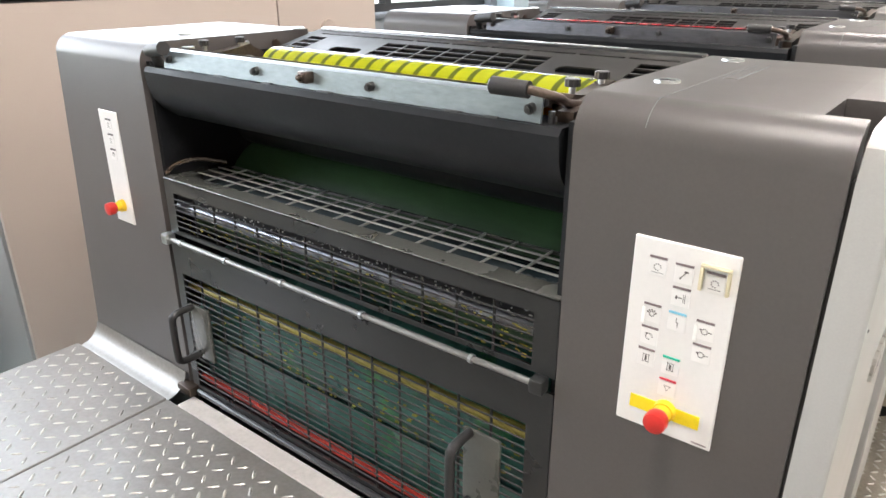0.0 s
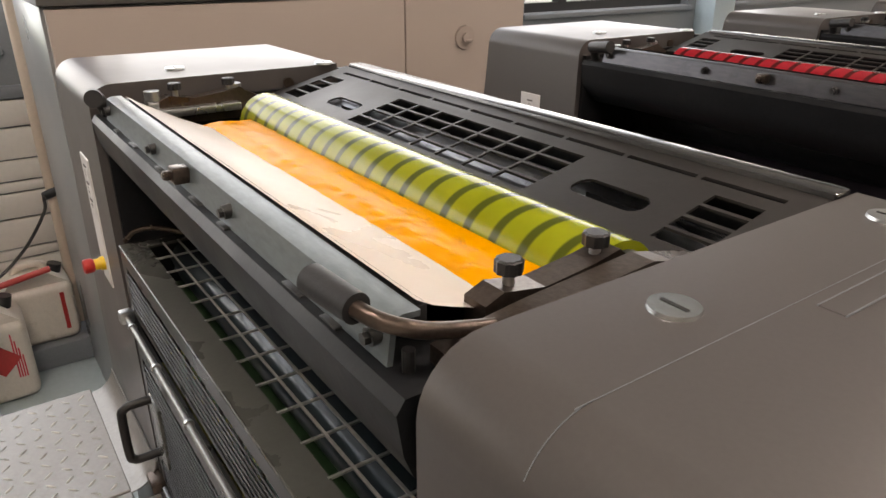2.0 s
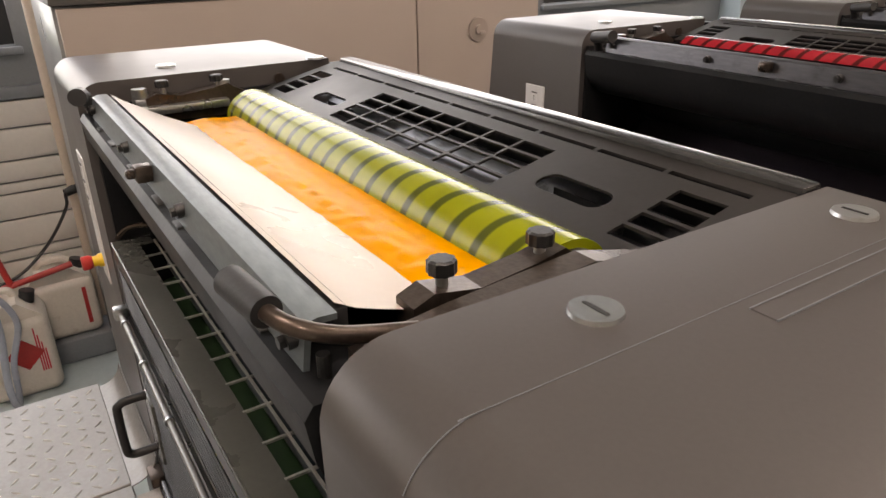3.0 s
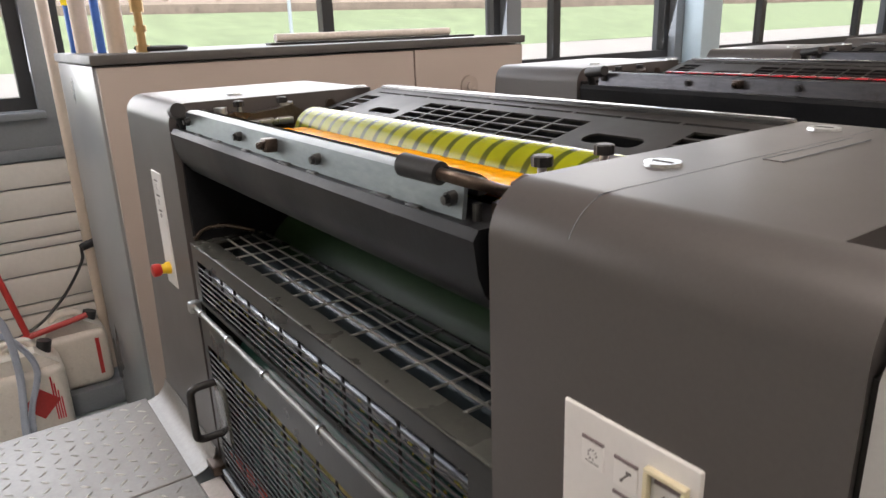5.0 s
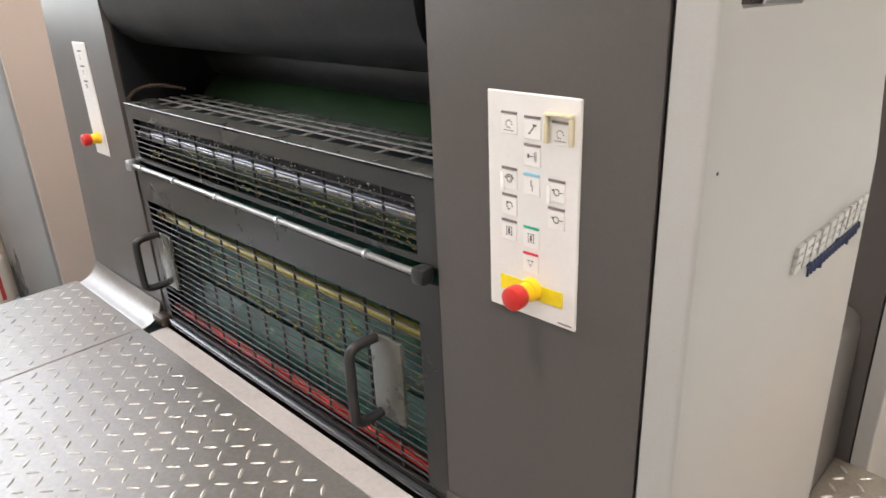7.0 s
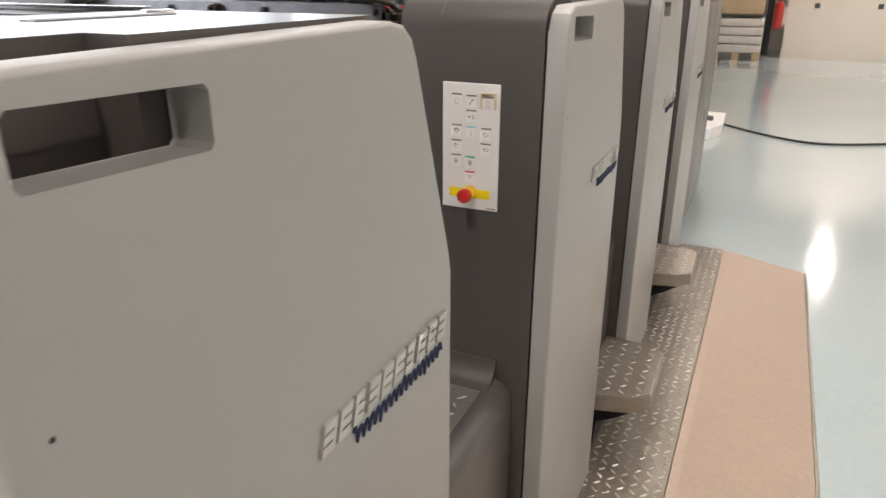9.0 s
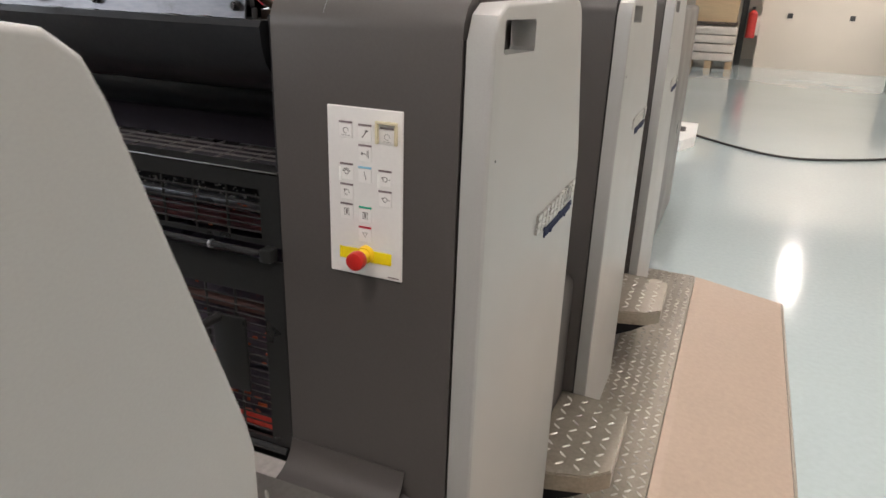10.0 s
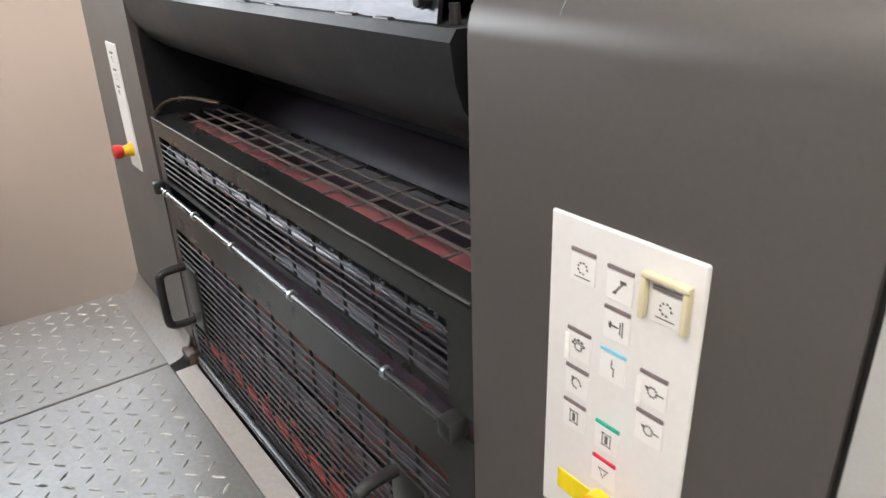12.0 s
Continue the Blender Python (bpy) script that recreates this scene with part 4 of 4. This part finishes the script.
    part("blanket_cylinder", cyl(B(), (OX0 + 0.012, F + 0.175, 0.842), (OX1 - 0.014, F + 0.175, 0.842), 0.135, seg=64), blanket, u, "ink-stained blanket cylinder")
    part("stained_deflector", strip(B(), [(F + 0.040, 0.698), (F + 0.047, 0.786)], "x", OX0 + 0.012, OX1 - 0.014, -0.002), blanket, u, "ink-stained deflector sheet")
    part("cross_bar", cyl(B(), (OX0 + 0.012, F + 0.030, 0.910), (OX1 - 0.014, F + 0.030, 0.910), 0.010, seg=16), topbar, u, "brass-coloured cross bar" if k == 0 else "dull cross bar")
    part("foot_bar", box(B(), OX0 + 0.02, OX1 - 0.02, F + 0.013, F + 0.026, 0.7015, 0.7155, 0.003), REDBARM, u, "red safety bar")
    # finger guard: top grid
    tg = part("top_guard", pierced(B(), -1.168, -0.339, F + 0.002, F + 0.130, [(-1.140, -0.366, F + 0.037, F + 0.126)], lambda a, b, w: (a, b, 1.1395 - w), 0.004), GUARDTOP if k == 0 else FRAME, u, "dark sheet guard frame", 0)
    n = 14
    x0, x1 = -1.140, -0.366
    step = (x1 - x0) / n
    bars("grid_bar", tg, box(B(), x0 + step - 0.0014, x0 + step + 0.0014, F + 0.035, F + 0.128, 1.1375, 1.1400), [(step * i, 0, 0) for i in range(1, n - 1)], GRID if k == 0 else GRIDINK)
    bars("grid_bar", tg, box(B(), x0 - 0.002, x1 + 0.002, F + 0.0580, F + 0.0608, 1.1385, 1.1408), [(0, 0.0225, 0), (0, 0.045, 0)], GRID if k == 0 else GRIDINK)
    # front guard
    fg = part("front_guard", pierced(B(), -1.168, -0.339, 1.030, 1.1385, [(-1.142, -0.373, 1.038, 1.1125)], lambda a, b, w: (a, F + 0.002 + w, b), 0.004), FRAME, u, "dark front guard frame", 0)
    n = 13
    x0, x1 = -1.142, -0.373
    step = (x1 - x0) / n
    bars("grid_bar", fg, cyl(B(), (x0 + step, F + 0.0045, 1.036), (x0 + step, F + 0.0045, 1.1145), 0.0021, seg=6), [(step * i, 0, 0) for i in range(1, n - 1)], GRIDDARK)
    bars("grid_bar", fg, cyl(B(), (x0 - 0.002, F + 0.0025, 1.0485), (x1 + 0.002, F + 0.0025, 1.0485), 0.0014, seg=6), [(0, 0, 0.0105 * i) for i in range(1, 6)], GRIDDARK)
    # highlight along the guard's front corner, added as a thin paler strip
    part("edge_bead", tube(B(), [(-1.166, F + 0.0022, 1.1390), (-0.341, F + 0.0022, 1.1390)], 0.0016, 8), GUARDTOP, u, "thin paler strip drawing the highlight on the guard edge")
    part("shell_edge", tube(B(), [(OX0 + 0.013, F + 0.0028, 1.3325), (OX1 - 0.017, F + 0.0028, 1.3325)], 0.0014, 8), GRIDDARK, u)
    rnd = random.Random(40 + k)
    fl = B()
    for i in range(150):
        fx, fz = rnd.uniform(-1.10, -0.39), rnd.uniform(1.084, 1.103)
        w1, h1 = rnd.uniform(0.001, 0.005), rnd.uniform(0.0008, 0.0025)
        box(fl, fx, fx + w1, F + 0.020, F + 0.0212, fz, fz + h1)
    part("ink_flecks", fl, SILVERLET, u, "pale dried ink flecks", 0, "stuff")
    yf2 = B()
    for i in range(60 if k else 260):
        fx, a = rnd.uniform(-1.15, -0.37), radians(rnd.uniform(150, 215))
        w1 = rnd.uniform(0.002, 0.010)
        cy_, cz_ = F + 0.175 + 0.1362 * math.cos(a), 0.842 - 0.1362 * math.sin(a)
        box(yf2, fx, fx + w1, cy_ - 0.001, cy_ + 0.001, cz_, cz_ + rnd.uniform(0.001, 0.004))
    for i in range(30 if k else 220):
        fx, fz = rnd.uniform(-1.15, -0.38), rnd.uniform(1.036, 1.082)
        box(yf2, fx, fx + rnd.uniform(0.002, 0.008), F + 0.0135, F + 0.0142, fz, fz + rnd.uniform(0.0008, 0.0026))
    for i in range(160 if k else 0):
        fx, fz = rnd.uniform(-1.15, -0.38), 0.700 + 0.055 * rnd.random() ** 2
        box(yf2, fx, fx + rnd.uniform(0.004, 0.020), F + 0.0275, F + 0.0285, fz, fz + rnd.uniform(0.002, 0.006))
    part("ink_stains", yf2, INKSTAIN[min(k, 1)], u, "dried ink stains behind the grid", 0, "stuff")
    part("fleck_bar", box(B(), OX0 + 0.02, OX1 - 0.02, F + 0.0212, F + 0.024, 1.082, 1.106), BLACK, u)
    # hinge rod
    rod = part("hinge_rod", cyl(B(), (-1.160, F - 0.008, 1.0215), (-0.362, F - 0.008, 1.0215), 0.0046, seg=16), RODSTEEL if k == 0 else LIP, u, "bright steel hinge rod" if k == 0 else "black hinge rod with steel rings")
    for rx in (-1.125, -0.99, -0.84, -0.66, -0.46):
        part("rod_ring", cyl(B(), (rx, F - 0.008, 1.0215), (rx + 0.005, F - 0.008, 1.0215), 0.0066, seg=16), STEEL, rod)
    for rx in (-1.176, -0.366):
        part("rod_nut", box(B(), rx, rx + 0.020, F - 0.018, F + 0.003, 1.011, 1.032, 0.004), STEEL if rx < -1 and k == 0 else FRAME, rod)
    # lower door
    dr = part("guard_door", pierced(B(), -1.172, -0.339, 0.689, 1.008, [(-1.150, -0.376, 0.697, 0.950)], lambda a, b, w: (a, F + 0.001 + w, b), 0.005), FRAME, u, "dark hinged guard door with a steel grid", 0)
    n = 14
    x0, x1 = -1.150, -0.376
    step = (x1 - x0) / n
    bars("grid_bar", dr, cyl(B(), (x0 + step, F + 0.0040, 0.694), (x0 + step, F + 0.0040, 0.952), 0.0021, seg=6), [(step * i, 0, 0) for i in range(1, n - 1)], GRIDDARK)
    rows_n = 19
    dz = 0.253 / rows_n
    bars("grid_bar", dr, cyl(B(), (x0 - 0.002, F + 0.002, 0.697 + dz), (x1 + 0.002, F + 0.002, 0.697 + dz), 0.0015, seg=6), [(0, 0, dz * i) for i in range(1, rows_n - 1)], GRIDDARK)
    handle(dr, -1.128, 0.772, 0.893, F)
    handle(dr, -0.462, 0.772, 0.906, F)
    part("door_lip", tube(B(), [(-1.150, F - 0.003, 0.683), (-0.345, F - 0.003, 0.683)], 0.0065, 12), LIP, u, "rounded black lip under the door")
    part("sill_block", box(B(), -1.20, -1.155, F - 0.022, F + 0.01, 0.673, 0.694, 0.004), BRONZE, u)
    part("lower_back", box(B(), OX0 + 0.012, OX1 - 0.014, F + 0.05, F + 0.06, 0.05, 0.712), BLACK, u)
    return u


UNITS = [make_unit(k) for k in range(4)]

# ---------------------------------------------------------------- tread plates between the units
TZ = 0.672


def tread(k):
    dy = k * PITCH
    f = FRONT + dy
    y0 = (1.080 + dy - PITCH) if k else -0.55
    t = thing("tread_plate", (-0.8, (y0 + f) / 2, TZ - 0.01), "worn aluminium tread plate in front of a printing unit", "tread plate", "footplates")
    part("plate", box(B(), -1.193, -0.150, y0, f - 0.050, TZ - 0.012, TZ, 0.002, 1), TREAD, t)
    part("plate", box(B(), -1.57, -1.197, y0, f - 0.050, TZ - 0.012, TZ, 0.002, 1), TREAD, t)
    part("border_strip", box(B(), -1.16, -0.337, f - 0.049, f - 0.010, TZ - 0.012, TZ - 0.001, 0.001, 1), BORDER, t)
    diamonds("tread_pattern", -1.18, -0.160, y0 + 0.01, f - 0.072, TZ, STUD, t)
    diamonds("tread_pattern", -1.56, -1.205, y0 + 0.01, f - 0.058, TZ, STUD, t)
    cove = [(f - 0.052, TZ - 0.002)] + [(f - 0.052 + 0.048 * math.sin(radians(a)), TZ + 0.0485 - 0.048 * math.cos(radians(a)) - 0.001) for a in range(5, 91, 8)]
    part("cove", strip(B(), cove, "x", -1.555, -1.19, -0.002), TREAD, t, "curved bright metal cove", 60)
    part("cove", strip(B(), cove, "x", -0.336, -0.140, -0.002), HOUSING, t, "dark curved cove", 60)
    sk = B()
    yb = f - 0.004
    prism(sk, [(-0.148, 0.082), (-0.148, TZ + 0.002), (-0.140, TZ + 0.004), (-0.122, TZ - 0.002), (-0.108, TZ - 0.018), (-0.104, TZ - 0.04), (-0.104, 0.082)], "y", y0, yb)
    part("skirt", sk, HOUSING, t, "dark enamelled skirt below the plate", 40)
    part("carrier", box(B(), -1.55, -0.16, y0, f - 0.06, 0.0, TZ - 0.014), BLACK, t)


for k in range(4):
    tread(k)

# folding steps
for k in range(3):
    dy = k * PITCH
    s = thing("folding_step", (-0.02, 1.44 + dy, 0.083), "aluminium tread step with cut corner on a black bracket", "step", "operator steps")
    out = [(-0.103, 1.245 + dy), (-0.05, 1.245 + dy), (0.045, 1.270 + dy), (0.092, 1.315 + dy), (0.088, 1.575 + dy), (0.050, 1.612 + dy), (-0.103, 1.617 + dy)]
    bm = prism(B(), out, "z", 0.264, 0.312)
    es = [e for e in bm.edges if all(v.co.z > 0.31 for v in e.verts)]
    bmesh.ops.bevel(bm, geom=es, offset=0.004, segments=2, affect="EDGES")
    part("step_top", bm, TREADLOW, s)
    diamonds("tread_pattern", -0.095, 0.075, 1.275 + dy, 1.600 + dy, 0.312, STUD, s, 0.034, 0.027, 0.008, 0.0024)
    part("bracket", prism(B(), [(-0.103, 0.083), (-0.103, 0.263), (0.055, 0.263), (0.0, 0.225), (-0.05, 0.20), (-0.06, 0.083)], "y", 1.285 + dy, 1.58 + dy), BLACK, s)

# feeder at the far end of the press
fd = thing("feeder", (-0.76, 4.9, 0.0), "dark grey sheet feeder behind the last unit", "feeder")
part("feeder_body", box(B(), -1.45, -0.10, 4.35, 5.7, 0.02, 1.30, 0.02), HOUSING, fd)
part("feeder_head", box(B(), -1.35, -0.30, 4.55, 5.5, 1.30, 1.58, 0.02), HOUSING, fd, "raised feeder head")

# ---------------------------------------------------------------- cabinet behind the press
cb = thing("cabinet", (-2.65, 1.6, 0.0), "long beige control cabinet with grey side and dark top", "cabinet")
part("cabinet_body", box(B(), -3.0, -2.322, 0.742, 2.446, 0.0, 1.405, 0.004), CABSIDE, cb, "grey sheet-steel body")
for a, b in ((0.752, 1.883), (1.889, 2.444)):
    part("cabinet_door", box(B(), -2.320, -2.300, a, b, 0.05, 1.400, 0.003), CABINET, cb, "flat beige door")
part("cabinet_top", box(B(), -3.01, -2.290, 0.735, 2.452, 1.408, 1.438, 0.004), CABTOP, cb)
lk = part("lock", cyl(B(), (-2.300, 2.150, 1.245), (-2.292, 2.150, 1.245), 0.045, 0.043, 28), CABINET, cb, "round cabinet lock with a small handle")
part("lock_handle", box(cyl(B(), (-2.292, 2.150, 1.245), (-2.280, 2.150, 1.245), 0.018, seg=16), -2.284, -2.276, 2.145, 2.172, 1.228, 1.240, 0.003), CABINET, lk)

# things on and beside the cabinet
def straight(name, x, y, z0, z1, r, m, label, cat):
    return solo(name, cyl(B(), (x, y, z0), (x, y, z1), r, seg=16), m, label, cat)


straight("pipe", -2.50, 0.86, 1.438, 3.9, 0.030, BEIGE, "beige vertical pipe rising from the cabinet", "pipe")
straight("pipe", -2.74, 0.80, 1.438, 3.9, 0.028, BEIGE, "beige vertical pipe rising from the cabinet", "pipe")
straight("pipe", -2.86, 0.79, 1.438, 3.9, 0.016, BLUEPLAS, "blue vertical hose above the cabinet", "pipe")
straight("pipe", -2.60, 0.83, 1.438, 3.9, 0.014, BLUEPLAS, "blue vertical hose above the cabinet", "pipe")
solo("warning_label", box(B(), -2.845, -2.842, 0.768, 0.80, 1.60, 1.70), YELLOWFOIL, "yellow label on a blue hose", "label")
straight("conduit", -3.10, 0.74, 0.05, 3.9, 0.022, BEIGE, "pale wall conduit beside the cabinet", "pipe")
vs = thing("valve_stack", (-2.42, 0.92, 1.438), "stack of brass pipe fittings on the cabinet", "valve")
for z0, z1, rr in ((1.438, 1.46, 0.022), (1.46, 1.50, 0.014), (1.50, 1.52, 0.020), (1.52, 1.56, 0.013), (1.56, 1.60, 0.021), (1.60, 1.66, 0.014), (1.66, 1.70, 0.020)):
    part("fitting", cyl(B(), (-2.42, 0.92, z0), (-2.42, 0.92, z1), rr, seg=14), BRASS, vs)
solo("hose_coil", tube(B(), soft_path([(-2.40, 0.93, 1.447), (-2.36, 1.0, 1.448), (-2.40, 1.05, 1.448), (-2.48, 1.02, 1.448), (-2.50, 0.95, 1.449), (-2.42, 0.90, 1.45)], 8), 0.008, 8), CABLE, "black hose lying on the cabinet top", "hose")
solo("squeegee_rod", cyl(cyl(cyl(B(), (-2.53, 1.42, 1.4635), (-2.53, 2.22, 1.4635), 0.0155, seg=16), (-2.53, 1.72, 1.4635), (-2.53, 1.735, 1.4635), 0.0165, seg=16), (-2.53, 2.10, 1.4635), (-2.53, 2.115, 1.4635), 0.0165, seg=16), PALEWRAP, "pale round rod lying on a black bar", "rod")
solo("flat_bar", box(B(), -2.56, -2.50, 1.39, 2.34, 1.4385, 1.4475, 0.002), RUBBER, "black flat bar lying on the cabinet top", "bar")

# jerrycans and hoses by the window wall
def jerrycan(x, y, w, d, h, label):
    j = thing("jerrycan", (x, y, 0), label, "jerrycan", "canisters")
    body = box(B(), x - d / 2, x + d / 2, y - w / 2, y + w / 2, 0.001, h * 0.80, 0.035, 4)
    part("body", body, JERRY, j, smooth=50)
    part("shoulder", prism(B(), [(y - w / 2 + 0.015, h * 0.79), (y - w * 0.30, h * 0.93), (y + w * 0.18, h * 0.95), (y + w / 2 - 0.012, h * 0.79)], "x", x - d / 2 + 0.02, x + d / 2 - 0.02), JERRY, j)
    part("carry_handle", tube(B(), soft_path([(x, y - w * 0.26, h * 0.92), (x, y - w * 0.18, h * 1.0), (x, y + w * 0.10, h * 1.01), (x, y + w * 0.18, h * 0.93)], 5), 0.014, 10), JERRY, j)
    part("cap", cyl(B(), (x, y + w * 0.30, h * 0.86), (x, y + w * 0.34, h * 0.97), 0.026, seg=16), REDPAINT if h < 0.2 else RUBBER, j, "screw cap")
    return j


ja = jerrycan(-2.86, 0.40, 0.27, 0.22, 0.40, "white plastic jerrycan with a red hazard diamond")
dm = B()
box(dm, -0.001, 0.001, -0.045, 0.045, -0.045, 0.045)
bmesh.ops.rotate(dm, cent=(0, 0, 0), matrix=Matrix.Rotation(radians(45), 3, "X"), verts=dm.verts)
bmesh.ops.translate(dm, vec=(-2.748, 0.434, 0.182), verts=dm.verts)
part("hazard_label", dm, REDPAINT, ja, "red hazard diamond label")
for i in range(4):
    part("print_bar", box(B(), -2.7495, -2.7485, 0.475 + i * 0.008, 0.480 + i * 0.008, 0.10, 0.28 - i * 0.03), REDBAR, ja)
tb = thing("tray", (-3.03, 0.62, 0.0), "dark grey spill tray on the floor", "tray")
part("tray_body", box(B(), -3.16, -2.92, 0.44, 0.78, 0.0005, 0.10, 0.012), GREYBAND, tb)
jb = jerrycan(-3.04, 0.60, 0.25, 0.19, 0.31, "stained cream jerrycan standing in a grey tray")
jb.location.z = 0.10
part("red_stripe", box(B(), -2.946, -2.9435, 0.672, 0.687, 0.05, 0.21), REDPAINT, jb)
rt = thing("trolley", (-2.9, 0.2, 0.0), "red tubular hand trolley by the wall", "trolley")
part("frame_tube", tube(B(), soft_path([(-2.93, 0.66, 0.424), (-2.93, 0.45, 0.388), (-2.93, 0.10, 0.33)], 4), 0.012, 10), REDPAINT, rt)
part("frame_tube", tube(B(), [(-2.93, 0.445, 0.39), (-3.0, 0.38, 0.70)], 0.012, 10), REDPAINT, rt)
part("frame_tube", tube(B(), [(-2.93, 0.10, 0.33), (-2.95, 0.06, 0.01)], 0.012, 10), REDPAINT, rt)
part("push_handle", cyl(B(), (-3.0, 0.38, 0.70), (-3.015, 0.365, 0.77), 0.018, seg=12), RUBBER, rt, "black grip")
solo("suction_hose", tube(B(), soft_path([(-2.66, 0.18, 0.60), (-2.66, 0.30, 0.61), (-2.66, 0.368, 0.56), (-2.66, 0.385, 0.36), (-2.66, 0.362, 0.10), (-2.64, 0.40, 0.013), (-2.52, 0.58, 0.013), (-2.60, 0.75, 0.013)], 8), 0.013, 10), HOSE, "grey-blue clear hose looping to the floor", "hose")
solo("suction_hose", tube(B(), soft_path([(-2.69, 0.20, 0.50), (-2.69, 0.34, 0.51), (-2.69, 0.405, 0.45), (-2.69, 0.440, 0.34), (-2.69, 0.395, 0.19), (-2.69, 0.372, 0.013), (-2.60, 0.30, 0.013)], 8), 0.011, 10), HOSE, "grey-blue clear hose hanging over a jerrycan", "hose")
solo("wall_cable", tube(B(), soft_path([(-3.13, 0.80, 1.35), (-3.12, 0.79, 1.0), (-3.10, 0.80, 0.80), (-3.11, 0.82, 0.4), (-3.12, 0.80, 0.02)], 8), 0.010, 8), CABLE, "black cables running down the wall", "cable")
pl = thing("power_plug", (-3.1, 0.76, 0.8), "black plug with a hanging black lead", "plug")
part("plug_body", cyl(B(), (-3.10, 0.79, 0.685), (-3.07, 0.705, 0.665), 0.022, 0.016, 14), CABLE, pl)
part("lead", tube(B(), soft_path([(-3.07, 0.705, 0.665), (-3.06, 0.69, 0.60), (-3.04, 0.58, 0.46), (-3.0, 0.42, 0.37), (-2.98, 0.05, 0.30)], 8), 0.006, 8), CABLE, pl)
solo("red_lead", tube(B(), soft_path([(-3.12, 0.74, 1.08), (-3.10, 0.75, 1.0), (-3.12, 0.77, 0.93), (-3.10, 0.75, 0.86)], 6), 0.008, 8), REDPAINT, "bunch of red leads on the wall", "cable")
solo("blue_cloth", box(B(), -2.99, -2.92, 0.80, 0.90, 0.0005, 0.05, 0.02, 3), BLUEPLAS, "small blue cloth on the floor", "cloth")

# ---------------------------------------------------------------- far end of the hall
FY = 16.2
solo("partition_wall", box(B(), 0.35, 7.0, FY, FY + 0.12, 0.0, 3.0), PLASTER, "warm white smooth partition wall", "wall", 0, kind="structure")
for i in range(4):
    sx = 0.85 + i * 1.05
    solo("wall_socket", box(cyl(B(), (sx, FY - 0.012, 0.98), (sx, FY - 0.024, 0.98), 0.03, seg=14), sx - 0.045, sx + 0.045, FY - 0.012, FY - 0.001, 0.935, 1.025, 0.004), BOLT, "small dark wall socket", "socket", group="wall sockets")
fe = thing("fire_extinguisher", (0.18, FY - 0.1, 0.35), "red fire extinguisher hung on the wall end", "extinguisher")
part("cylinder", cyl(cyl(B(), (0.2, FY - 0.1, 0.55), (0.2, FY - 0.1, 1.0), 0.085, seg=20), (0.2, FY - 0.1, 1.0), (0.2, FY - 0.1, 1.06), 0.085, 0.03, 20), REDPAINT, fe)
part("valve", box(B(), 0.17, 0.23, FY - 0.13, FY - 0.07, 1.06, 1.12, 0.006), CABLE, fe)
part("wall_bracket", box(B(), 0.12, 0.348, FY - 0.02, FY + 0.06, 0.60, 0.95, 0.004), PALEWRAP, fe)
ps = thing("paper_pallet", (-0.45, 15.6, 0.0), "wrapped paper stack on a pallet below a board", "pallet")
for i in range(4):
    part("paper_ream", box(B(), -0.86, -0.02, 15.3, 15.95, 0.14 + i * 0.16, 0.285 + i * 0.16, 0.02), PALEWRAP, ps)
for i in range(3):
    part("runner", box(B(), -0.86 + i * 0.36, -0.74 + i * 0.36, 15.3, 15.95, 0.001, 0.135), WOOD, ps)
part("cover_board", box(B(), -0.84, -0.04, 15.3, 15.95, 0.79, 0.84, 0.005), BRONZE, ps)
bl = thing("carton", (-0.44, 15.62, 0.842), "tall tan cardboard carton on the paper stack", "carton")
part("carton_body", box(B(), -0.82, -0.06, 15.34, 15.93, 0.842, 1.75, 0.006), WOOD, bl)
solo("dark_door_frame", box(B(), -0.02, 0.10, 16.6, 16.75, 0.0, 2.4), WINFRAME, "dark upright frame by the far passage", "frame", kind="structure")
sp = thing("foot_pedal", (-0.24, 8.1, 0.0), "white floor pedal box with a black button", "pedal")
part("pedal_body", prism(B(), [(-0.55, 7.55), (-0.20, 7.50), (-0.10, 7.80), (-0.12, 8.50), (-0.55, 8.55)], "z", 0.001, 0.10), KEYWHITE, sp)
part("pedal_button", cyl(B(), (-0.24, 8.0, 0.10), (-0.24, 8.0, 0.14), 0.035, seg=16), INKLINE, sp)
solo("floor_cable", tube(B(), soft_path([(-0.14, 8.35, 0.012), (0.2, 8.0, 0.012), (0.55, 7.75, 0.012), (0.85, 7.72, 0.012), (1.3, 7.95, 0.012), (1.8, 8.3, 0.012), (2.6, 8.6, 0.012)], 8), 0.011, 8), CABLE, "black cable lying across the floor", "cable")
rk = thing("shelf_rack", (2.75, 15.9, 0.0), "dark slatted rack against the far wall", "rack")
part("rack_post", box(B(), 2.62, 2.66, 15.85, 15.9, 0, 1.6), WINFRAME, rk)
for i in range(6):
    part("slat", box(B(), 2.62, 3.4, 15.8, 16.1, 0.25 + i * 0.2, 0.33 + i * 0.2), WINFRAME, rk)
